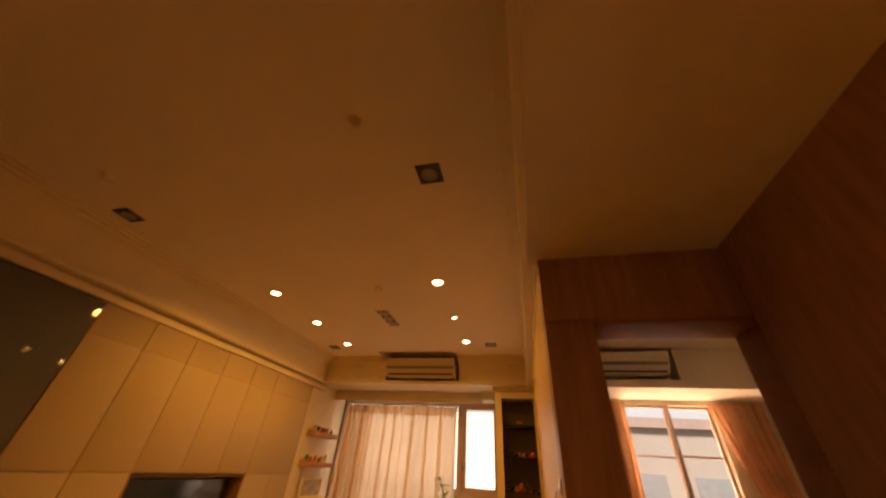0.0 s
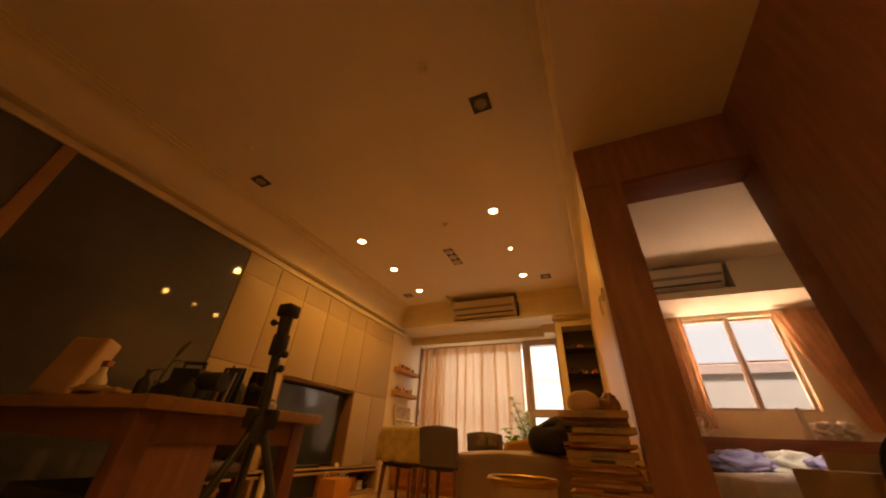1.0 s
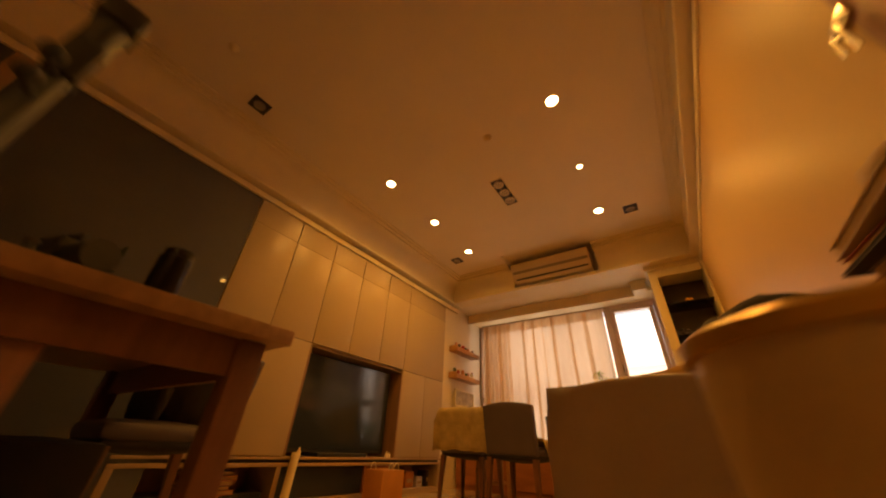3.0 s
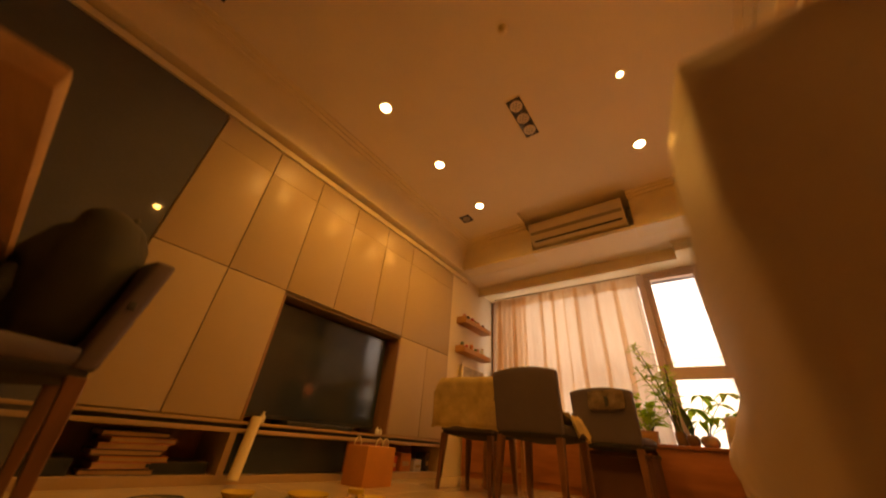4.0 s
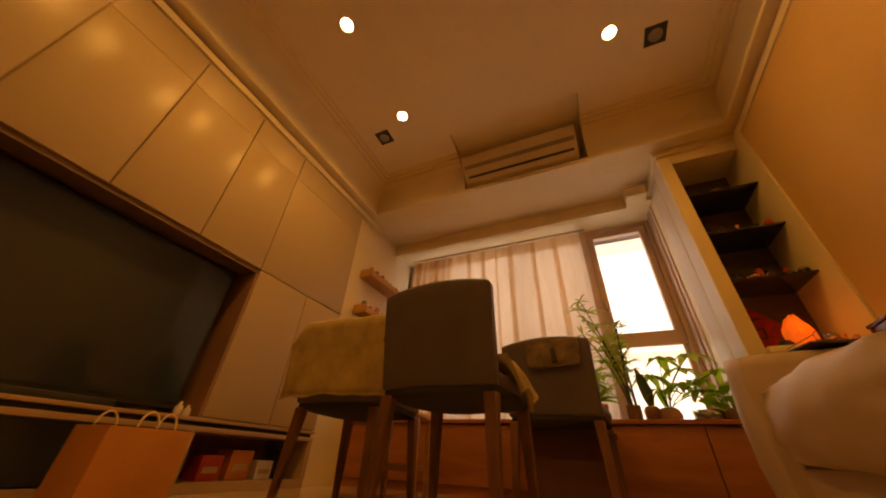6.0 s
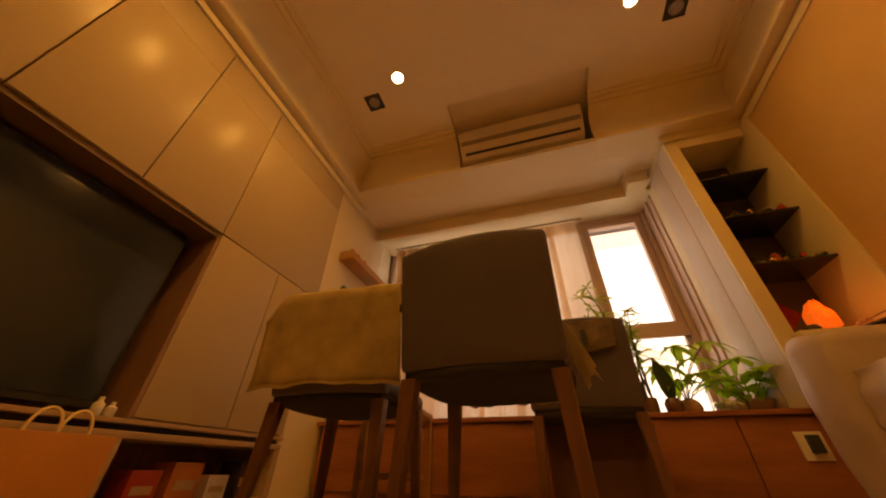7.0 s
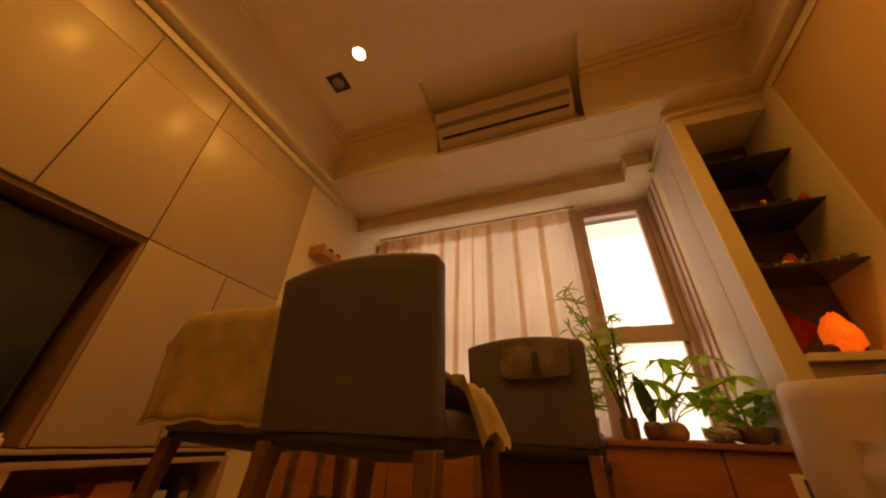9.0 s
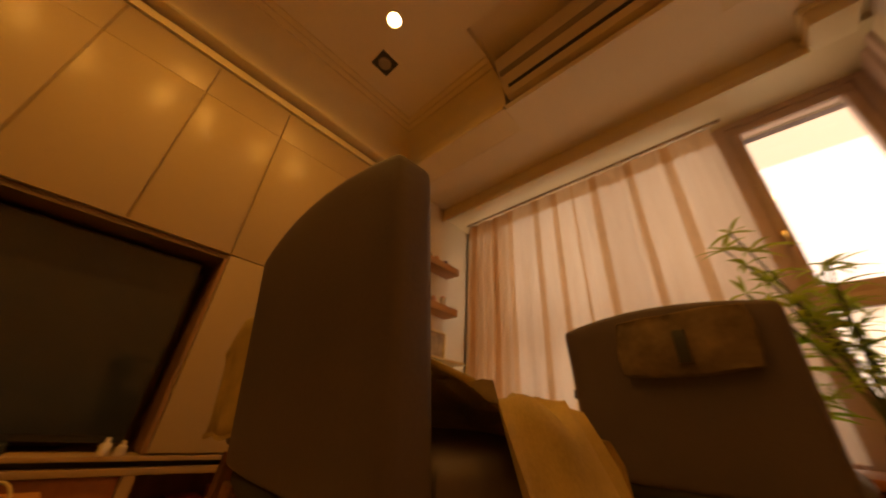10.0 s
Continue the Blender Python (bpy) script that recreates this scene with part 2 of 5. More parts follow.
bm = bmesh.new()
for x0, x1, y0, y1 in ((-1.4, 0.314, -6.1, 1.02), (1.481, 2.66, -6.1, 1.02), (0.314, 1.481, -6.1, 0.353)):
    box(bm, x0, x1, y0, y1, CEIL, CEIL + 0.06)
box(bm, 0.25, 1.55, 0.353, 1.05, 2.885, 2.92)
box(bm, 0.29, 0.314, 0.353, 1.05, CEIL + 0.06, 2.885)
box(bm, 1.481, 1.505, 0.353, 1.05, CEIL + 0.06, 2.885)
box(bm, 0.25, 1.55, 0.33, 0.353, CEIL + 0.06, 2.885)
setting("ceiling", bm, PAINT, "cream painted coffered ceiling with a stepped edge", "ceiling", 20)
bm = block(2.48, 3.42, -6.1, -2.60, 2.337, 2.42)
box(bm, 2.48, 2.525, -6.1, -2.58, 2.42, 2.86)
setting("hall_ceiling", bm, PAINT, "lowered cream ceiling over the hall", "ceiling")
setting("bedroom_ceiling", block(2.67, 5.8, -2.56, 2.0, 2.806, 2.88), PAINT, "white bedroom ceiling", "ceiling")
bm = block(-1.4, 2.62, 1.02, 2.0, SOFF, 2.98)
box(bm, 0.314, 1.481, 0.80, 1.02, SOFF, 2.50)
setting("beam", bm, PAINT, "plain painted beam box over the window", "beam")


def cove(bm, sign, wall, steep, axis, a, b, frieze=-0.09, lift=0.0):
    p = [(-0.05, frieze), (0.012, frieze), (0.012, -0.036), (-0.025, -0.036), (-0.025, -0.008)] if frieze < -0.05 else [(-0.05, -0.008)]
    p += [(0.076, -0.008), (0.084, 0.0), (0.084, 0.020), (0.058, 0.026), (0.058, 0.040), (0.05, 0.045)]
    for k in range(9):
        u = k / 8
        p.append((0.05 + steep * (1 - math.cos(u * math.pi / 2)), 0.045 + 0.255 * math.sin(u * math.pi / 2)))
    w = 0.05 + steep
    p += [(w + 0.02, 0.30), (w + 0.02, 0.318), (w + 0.06, 0.322), (w + 0.06, 0.338), (w + 0.10, 0.338), (w + 0.10, 0.36), (-0.05, 0.36)]
    prism(bm, [(wall + sign * d, SOFF + h + lift) for d, h in p], axis, a, b)


bm = bmesh.new()
cove(bm, 1, LW, 0.15, "y", -6.1, 1.02)
setting("trim_west", bm, TRIM, "cream stepped cove moulding", "moulding", 25)
bm = bmesh.new()
cove(bm, -1, RW, 0.0, "y", -6.1, 1.02)
setting("trim_east", bm, TRIM, "cream stepped cove moulding", "moulding", 25)
bm = bmesh.new()
cove(bm, -1, 0.858, 0.13, "x", LW - 0.02, 0.314, -0.013, 0.0015)
cove(bm, -1, 0.858, 0.13, "x", 1.481, RW + 0.02, -0.013, 0.0015)
box(bm, LW - 0.02, 0.314, 0.86, 1.02, SOFF + 0.002, CEIL)
box(bm, 1.481, RW + 0.02, 0.86, 1.02, SOFF + 0.002, CEIL)
setting("trim_north", bm, TRIM, "cream stepped cove moulding broken by the air conditioner", "moulding", 25)

setting("wall_west", block(-1.4, -1.22, -6.1, 2.0, 0, 2.9), WALL, "cream wall behind the cabinets", "wall")
setting("wall_west_return", block(-1.22, -0.83, 0.665, 2.0, 0, SOFF), WALL, "cream painted wall beside the window", "wall")
setting("wall_east", block(RW, RW + 0.11, -2.56, 1.98, 0, 2.9), EASTPAINT, "warm yellow painted wall", "wall")
setting("wall_south", block(-1.4, 3.6, -6.2, -6.1, 0, 2.9), WALL, "cream wall", "wall")
bm = block(-1.22, -0.83, BACK, 2.0, 0, SOFF)
box(bm, 1.99 + 0.16, RW, BACK, 2.0, 0, SOFF)
box(bm, -0.83, 2.15, BACK, 2.0, 0, 0.43)
box(bm, -0.83, 2.15, BACK, 2.0, 2.36, SOFF)
setting("wall_north", bm, WALL, "window wall with a wide opening", "wall")
setting("wall_hall", block(3.33, 3.45, -6.1, -2.665, 0, 2.336), DARKWOOD, "dark reddish wood panelled hall wall", "wall")

# doorway to the bedroom
door = tagged(new("door_1"), "dark reddish wooden door frame standing open", "doorway", "", "structure")
part("jamb", block(2.527, 2.735, -2.655, -2.50, 0, 1.999, bevel=0.006), DARKWOOD, door)
part("jamb", block(3.375, 3.42, -2.65, -2.50, 0, 1.999, bevel=0.004), DARKWOOD, door)
part("head", block(2.527, 3.42, -2.655, -2.50, 2.001, 2.335, bevel=0.006), DARKWOOD, door)
# Linings take a separate orange wood to suggest bedroom light on the reveal.
part("lining", block(3.358, 3.374, -2.66, -2.44, 0, 1.983, bevel=0.002), ORANGEWOOD, door, "reddish door lining, coloured as if lit")
part("lining", block(2.737, 3.374, -2.66, -2.44, 1.984, 2.0, bevel=0.002), ORANGEWOOD, door, "reddish door lining, coloured as if lit")
setting("wall_bedroom_south", block(3.42, 5.8, -2.62, -2.50, 0, 2.9), WALL, "pale bedroom wall", "wall")
setting("wall_bedroom_east", block(5.7, 5.8, -2.5, 2.0, 0, 2.9), WALL, "pale bedroom wall", "wall")
bm = block(2.66, 3.66, 1.1, 1.3, 0, 2.806)
box(bm, 4.74, 5.7, 1.1, 1.3, 0, 2.806)
box(bm, 3.66, 4.74, 1.1, 1.3, 0, 1.15)
box(bm, 3.66, 4.74, 1.1, 1.3, 2.30, 2.806)
setting("wall_bedroom_north", bm, WALL, "pale bedroom wall with a window opening", "wall")

bm = block(2.66, 5.7, 0.62, 1.1, 2.36, 2.806)
box(bm, 2.66, 5.7, 0.36, 0.62, 2.36, 2.45)
box(bm, 2.66, 3.2, 0.36, 0.62, 2.45, 2.806)
box(bm, 4.2, 5.7, 0.36, 0.62, 2.45, 2.806)
setting("bedroom_beam", bm, PAINT, "plain painted beam box over the bedroom window", "beam")

# outdoors, far off
SKYGLOW = glow("pale_sky", (0.92, 0.94, 1.0), 0.56)
SKYGLOW.node_tree.nodes["Principled BSDF"].inputs["Base Color"].default_value = (0.02, 0.02, 0.02, 1)
setting("backdrop", block(-14, 22, 16.0, 16.1, -6, 14), SKYGLOW, "hazy white sky", "sky")
setting("balcony_slab", block(-2.0, 3.4, 2.35, 3.0, 2.72, 2.86), mat("raw_concrete", (0.36, 0.31, 0.32), 0.9), "pale concrete slab over the window", "slab")
setting("ground", block(-30, 30, 2.1, 30, -6.2, -6.0), mat("asphalt", (0.05, 0.05, 0.05), 0.9), "street far below", "ground")


def window_sash(parent, x0, x1, z0, z1, y, rim=0.045, deep=0.05):
    bm = bmesh.new()
    box(bm, x0, x1, y, y + deep, z1 - rim, z1, 0.004)
    box(bm, x0, x1, y, y + deep, z0, z0 + rim, 0.004)
    box(bm, x0, x0 + rim, y + 0.001, y + deep - 0.001, z0 + rim, z1 - rim, 0.004)
    box(bm, x1 - rim, x1, y + 0.001, y + deep - 0.001, z0 + rim, z1 - rim, 0.004)
    f = part("window_frame", bm, ALU, parent)
    p = part("pane", block(x0 + rim - 0.004, x1 - rim + 0.004, y + 0.02, y + 0.026, z0 + rim - 0.004, z1 - rim + 0.004), PANE, f)
    p.visible_shadow = False
    return f


win = tagged(new("window_1"), "brown aluminium window, bright daylight behind", "window", "", "structure")
for x0, x1 in ((-0.83, -0.02), (-0.02, 0.66), (0.66, 1.36)):
    window_sash(win, x0, x1, 1.14, 2.36, 1.83)
    window_sash(win, x0, x1, 0.43, 1.14, 1.83)
window_sash(win, 1.376, 1.936, 1.157, 2.322, 1.78, 0.058, 0.07)
window_sash(win, 1.37, 1.95, 0.43, 1.15, 1.80)
for x0, x1, y0 in ((1.94, 1.982, 1.755), (1.985, 2.004, 1.775), (2.007, 2.05, 1.76)):
    part("window_frame", block(x0, x1, y0, 1.85, 0.43, 2.345, bevel=0.003), ALU, win)
window_sash(win, 2.053, 2.15, 1.165, 2.345, 1.80, 0.02)
window_sash(win, 2.053, 2.15, 0.43, 1.16, 1.80, 0.02)
part("mullion", block(1.295, 1.374, 1.765, 1.829, 0.43, 2.345, bevel=0.004), ALU, win)
part("transom", block(1.376, 1.938, 1.762, 1.80, 1.085, 1.156, bevel=0.004), ALU, win)
part("window_frame", block(1.33, 2.15, 1.77, 1.83, 2.324, 2.40, bevel=0.004), ALU, win)
bm = bmesh.new()
rod(bm, (1.40, 1.775, 1.50), (1.40, 1.74, 1.50), 0.012)
box(bm, 1.39, 1.41, 1.728, 1.742, 1.42, 1.52, 0.004)
part("handle", bm, STEEL, win, "steel sash handle")

win2 = tagged(new("window_2"), "dark-framed sliding bedroom window in daylight", "window", "", "structure")
window_sash(win2, 3.66, 4.22, 1.15, 2.30, 1.12, 0.035)
window_sash(win2, 4.19, 4.74, 1.15, 2.30, 1.172, 0.035)
part("glazing_bar", block(4.226, 4.704, 1.18, 1.205, 1.72, 1.745, bevel=0.003), ALU, win2)
part("glazing_bar", block(3.696, 4.184, 1.13, 1.155, 1.70, 1.72, bevel=0.003), ALU, win2)
part("window_frame", block(4.185, 4.235, 1.105, 1.17, 1.15, 2.30, bevel=0.004), ALU, win2)

# ---- lamps in the ceiling ----
def downlight(x, y, power, r=0.044, z=CEIL):
    t = thing("downlight", "round white recessed downlight, lit warm", "downlight", (x, y, z), 0, "ceiling downlights")
    bm = bmesh.new()
    lathe(bm, 0, 0, [(r + 0.016, 0.0), (r + 0.016, -0.004), (r + 0.006, -0.008), (r, -0.003), (r, 0.0)])
    part("trim_ring", bm, TRIM, t)
    bm = bmesh.new()
    lathe(bm, 0, 0, [(r, -0.002), (r * 0.8, -0.005), (0.0005, -0.006)])
    part("bulb", bm, LIT, t, "glowing bulb")
    down_light(x, y, z - 0.03, power)
    return t


for lx, ly in ((-0.01, -1.60), (-0.01, -0.80), (0.0, 0.0), (1.718, -1.637), (1.72, -0.037)):
    downlight(lx, ly, 19)
downlight(1.715, -0.823, 4, 0.022)
# Two unseen lamps added behind the camera to brighten the hall and door jamb.
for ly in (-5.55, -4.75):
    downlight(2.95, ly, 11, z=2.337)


def square_spot(x, y):
    t = thing("square_spotlight", "unlit square black recessed ceiling spotlight", "spotlight", (x, y, CEIL), 0, "square spotlights")
    bm = bmesh.new()
    for a in (-1, 1):
        box(bm, -0.07, 0.07, a * 0.064 - 0.006, a * 0.064 + 0.006, -0.005, 0.001)
        box(bm, a * 0.064 - 0.006, a * 0.064 + 0.006, -0.058, 0.058, -0.005, 0.001)
    part("frame", bm, BLACK, t)
    part("tray", block(-0.058, 0.058, -0.058, 0.058, -0.002, 0.0005), BLACK, t)
    bm = bmesh.new()
    lathe(bm, 0, 0, [(0.046, -0.002), (0.046, -0.012), (0.038, -0.013), (0.030, -0.006), (0.0005, -0.004)], 20)
    part("lamp_head", bm, GREYPL, t, "tilted grey lamp")
    return t


spot_1 = square_spot(2.02, 0.10)
for p in ((-0.277, 0.14), (1.978, -2.907), (-0.31, -2.887)):
    copy_thing(spot_1, pose(p[0], p[1], CEIL))

triple = thing("triple_spotlight", "long black recessed tray with three unlit spot lamps", "spotlight", (0.95, -0.86, CEIL))
bm = bmesh.new()
for a in (-1, 1):
    box(bm, a * 0.066 - 0.005, a * 0.066 + 0.005, -0.225, 0.225, -0.006, 0.001)
    box(bm, -0.061, 0.061, a * 0.22 - 0.005, a * 0.22 + 0.005, -0.006, 0.001)
part("frame", bm, TRIM, triple)
part("tray", block(-0.061, 0.061, -0.215, 0.215, -0.003, 0.0005), BLACK, triple)
for k in (-1, 0, 1):
    bm = bmesh.new()
    lathe(bm, 0, k * 0.14, [(0.052, -0.003), (0.052, -0.012), (0.045, -0.014), (0.036, -0.007), (0.0005, -0.006)], 24)
    head = part("lamp_head", bm, WHITEPL, triple, "pale lamp with dotted lens")
    for a in range(7):
        rr = 0.0 if a == 0 else 0.026
        bm = bmesh.new()
        ball(bm, (rr * math.cos(a * 1.047), k * 0.14 + rr * math.sin(a * 1.047), -0.009), 0.0085, sz=0.5, sub=1)
        part("lens_cell", bm, GREYPL, head)

for p in ((1.13, -1.59), (1.694, -3.30), (-0.024, -3.24)):
    t = thing("sprinkler", "small round ceiling sprinkler cover", "sprinkler", (p[0], p[1], CEIL), 0, "sprinklers")
    bm = bmesh.new()
    lathe(bm, 0, 0, [(0.035, 0.0), (0.035, -0.008), (0.02, -0.02), (0.012, -0.035), (0.0005, -0.036)], 20)
    part("cover", bm, TRIM, t)

# ---- air conditioner ----
def air_conditioner(x0, x1, yb, z0, z1):
    w = x1 - x0
    d = 0.25
    t = thing("air_conditioner", "ivory wall-mounted split air conditioner", "air conditioner", (x0, yb, z0))
    h = z1 - z0
    pr = [(0, 0.02), (-0.12, 0.0), (-0.20, 0.012), (-0.235, 0.035), (-0.275, 0.085), (-0.315, 0.15), (-0.342, 0.215), (-0.35, h - 0.02), (-0.335, h), (0, h)]
    bm = bmesh.new()
    prism(bm, pr, "x", 0, w)
    part("body", bm, WHITEPL, t, "", 40)
    bm = bmesh.new()
    prism(bm, [(-0.205, 0.008), (-0.24, 0.034), (-0.246, 0.026), (-0.212, 0.0)], "x", 0.05, w - 0.05)
    part("vane", bm, WHITEPL, t)
    bm = bmesh.new()
    prism(bm, [(-0.236, 0.040), (-0.250, 0.058), (-0.255, 0.054), (-0.241, 0.036)], "x", 0.04, w - 0.03)
    part("slot", bm, BLACK, t)
    bm = bmesh.new()
    prism(bm, [(-0.292, 0.116), (-0.312, 0.149), (-0.317, 0.146), (-0.297, 0.113)], "x", 0.012, w - 0.012)
    part("stripe", bm, GREYPL, t, "grey trim stripe")
    for e in (0.0, w - 0.006):
        bm = bmesh.new()
        prism(bm, [(q * 1.006, z * 1.0 + 0.0005) for q, z in pr], "x", e - 0.002, e + 0.008)
        part("end_cap", bm, WHITEPL, t)
    return t


air_conditioner(0.345, 1.415, 0.985, 2.535, 2.80)
air_conditioner(3.26, 4.12, 0.62, 2.50, 2.77)

# ---- cabinet wall ----
GAP = 0.003
def panel_door(parent, y0, y1, z0, z1, m=LACQUER):
    if z1 > 2.3:
        part("top_panel", block(LW - 0.022, LW, y0 + GAP, y1 - GAP, 2.1158, z1 - GAP, bevel=0.0012, seg=1), m, parent)
        z1 = 2.1145 + GAP
    return part("door", block(LW - 0.022, LW, y0 + GAP, y1 - GAP, z0 + GAP, z1 - GAP, bevel=0.0015, seg=2), m, parent)


def tall_cabinet(y0, y1, doors, label, open_tv=False):
    t = thing("wall_cabinet", label, "cabinet", (0, 0, 0), 0, "cabinet wall")
    bm = bmesh.new()
    if open_tv:
        box(bm, -1.22, LW - 0.024, y0, y1, 1.225, 2.365)
        box(bm, -1.22, -1.20, y0, y1, 0.0, 1.224)
    else:
        box(bm, -1.22, LW - 0.024, y0, y1, 0.33, 2.365)
    part("carcass", bm, mat("cabinet_edge", (0.35, 0.22, 0.1), 0.6), t)
    for a, b, z0, z1 in doors:
        panel_door(t, a, b, z0, z1)
    return t


tall_cabinet(-2.405, -1.965, [(-2.405, -1.965, 1.235, 2.36), (-2.405, -1.965, 0.335, 1.235)], "cream lacquered cabinet with tall push doors")
tall_cabinet(-1.965, -1.528, [(-1.965, -1.528, 1.235, 2.36), (-1.965, -1.528, 0.335, 1.235)], "cream lacquered cabinet with tall push doors")
tall_cabinet(-1.528, -0.2, [(-1.528, -1.08, 1.235, 2.36), (-1.08, -0.632, 1.235, 2.36), (-0.632, -0.2, 1.235, 2.36)], "cream lacquered cabinets above the television niche", True)
tall_cabinet(-0.2, 0.662, [(-0.2, 0.245, 0.335, 1.235), (0.245, 0.662, 0.335, 1.235), (-0.2, 0.662, 1.235, 2.36)], "cream lacquered cabinet with a wide upper door")
niche = thing("niche_lining", "brown wooden lining of the television niche", "niche")
part("side", block(-1.19, LW, -1.527, -1.512, 0.335, 1.203), NICHEWOOD, niche)
part("side", block(-1.19, LW, -0.218, -0.201, 0.335, 1.203), NICHEWOOD, niche)
# Top board coloured dark to stand for shade under the cabinets.
part("top", block(-1.19, LW - 0.012, -1.527, -0.201, 1.205, 1.223), mat("niche_top_shade", (0.16, 0.10, 0.05), 0.6), niche, "underside coloured dark as shade")

tv = thing("television", "flat black television in the cabinet niche", "television", (-0.96, -0.875, 0.332))
part("bezel", block(-0.03, 0.03, -0.605, 0.605, 0.03, 0.85, bevel=0.006), BLACK, tv)
part("screen", block(0.028, 0.033, -0.592, 0.592, 0.055, 0.84), SCREEN, tv, "switched-off glossy screen")
part("stand", block(-0.12, 0.12, -0.3, 0.3, 0.0, 0.03, bevel=0.01), BLACK, tv)

lowb = thing("low_media_bench", "long low beige media bench with open bays", "media bench")
part("top", block(-1.2, LW + 0.012, -2.6, 0.66, 0.313, 0.33, bevel=0.003), BENCHPAINT, lowb)
# Black strip between the two boards; it draws the gap's shadow line.
part("rail", block(-1.2, LW - 0.03, -2.6, 0.66, 0.291, 0.3125), BLACK, lowb, "black strip standing in for the shadow gap")
part("shelf", block(-1.2, LW + 0.008, -2.6, 0.66, 0.266, 0.2905, bevel=0.003), BENCHPAINT, lowb)
part("base", block(-1.2, LW + 0.0, -2.6, 0.66, 0.0, 0.045), BENCHPAINT, lowb)
part("back", block(-1.2, -1.205, -2.6, 0.66, 0.045, 0.2655), DARKWOOD, lowb)
for y in (-2.6, -1.56, -0.24, 0.62):
    part("divider", block(-1.205, LW + 0.004, y, y + 0.04, 0.045, 0.2655), BENCHPAINT, lowb)
# Glossy black block added to make the open niche read dark.
part("bay_block", block(-1.15, LW - 0.02, -1.52, -0.62, 0.05, 0.264), SCREEN, lowb, "black block filling the dark open niche")
part("bay_block", block(-1.15, LW - 0.008, -0.61, -0.245, 0.05, 0.264, bevel=0.003), ORANGEWOOD, lowb, "orange wooden front")

# smoked glass wardrobe
ward = thing("smoked_glass_wardrobe", "tall wardrobe with smoked black glass sliding doors", "wardrobe")
part("carcass", block(-1.22, LW - 0.03, -5.9, -2.41, 0.0, 2.365), mat("dark_carcass", (0.05, 0.035, 0.025), 0.6), ward)
for a, b in ((-3.90, -2.41), (-5.5, -3.98)):
    part("door", block(LW - 0.028, LW - 0.004, a, b, 0.05, 2.36, bevel=0.002), DARKGLASS, ward, "smoked glass sliding door")
part("divider", block(LW - 0.03, LW + 0.004, -3.98, -3.90, 0.0, 2.365, bevel=0.004), mat("wardrobe_strip", (0.42, 0.25, 0.12), 0.5), ward, "light wooden strip")

# ---- display case ----
case = thing("display_case", "white built-in display case with dark glass shelves", "display case")
part("side", block(1.985, 2.01, 0.957, 1.137, 0.45, SOFF - 0.06), GLOSSPANEL, case)
part("side", block(1.984, 2.01, 1.141, 1.376, 0.45, SOFF - 0.06, bevel=0.002), GLOSSPANEL, case)
part("side", block(1.987, 2.01, 1.38, 1.512, 0.45, SOFF - 0.06, bevel=0.002), WALL, case)
for y0, y1, x in ((1.515, 1.566, 1.976), (1.569, 1.61, 1.984), (1.613, 1.672, 1.970), (1.675, 1.752, 1.978)):
    part("jamb_strip", block(x, 2.01, y0, y1, 0.45, SOFF - 0.06, bevel=0.003), ALU, case, "brown window jamb strip")
part("post", block(1.985, 2.075, 0.93, 0.955, 0.45, SOFF - 0.06, bevel=0.003), TRIM, case)
part("side", block(RW - 0.016, RW - 0.0005, 0.83, 1.279, 0.80, SOFF - 0.061, bevel=0.002), TRIM, case)
part("header", block(2.075, RW - 0.017, 0.93, 0.955, 2.305, SOFF - 0.06, bevel=0.003), TRIM, case)
part("cornice", block(1.96, RW, 0.895, 1.76, SOFF - 0.06, SOFF, bevel=0.004), TRIM, case)
part("top", block(2.01, RW - 0.017, 0.957, 1.30, 2.32, 2.34), TRIM, case)
part("back", block(2.01, RW - 0.001, 1.28, 1.30, 0.45, 2.32), mat("dark_back", (0.13, 0.095, 0.075), 0.3), case)
SMOKE = mat("dark_shelf_glass", (0.03, 0.028, 0.026), 0.08, vary=0.1, bump=0)
for z in (1.97, 1.604, 1.236):
    part("shelf", block(2.012, RW - 0.017, 0.96, 1.278, z - 0.006, z + 0.006, bevel=0.002), SMOKE, case, "smoked glass shelf")
part("counter", block(2.078, RW - 0.017, 0.90, 1.278, 0.765, 0.80, bevel=0.004), TRIM, case)
part("door", block(2.08, RW - 0.01, 0.935, 0.955, 0.46, 0.76, bevel=0.003), LACQUER, case)

# ---- window ledge ----
ledge = thing("window_ledge_cabinet", "long low orange wooden cabinet under the window", "low cabinet")
part("top", block(-0.83, RW, 1.01, 1.80, 0.425, 0.45, bevel=0.004), ORANGEWOOD, ledge)
for a, b in ((-0.79, 0.03), (0.03, 0.85), (0.85, 1.68), (1.68, 2.51)):
    part("door", block(a + 0.003, b - 0.003, 1.03, 1.05, 0.06, 0.42, bevel=0.003), ORANGEWOOD, ledge)
part("carcass", block(-0.79, 2.51, 1.052, 1.79, 0.0, 0.424), ORANGEWOOD, ledge)

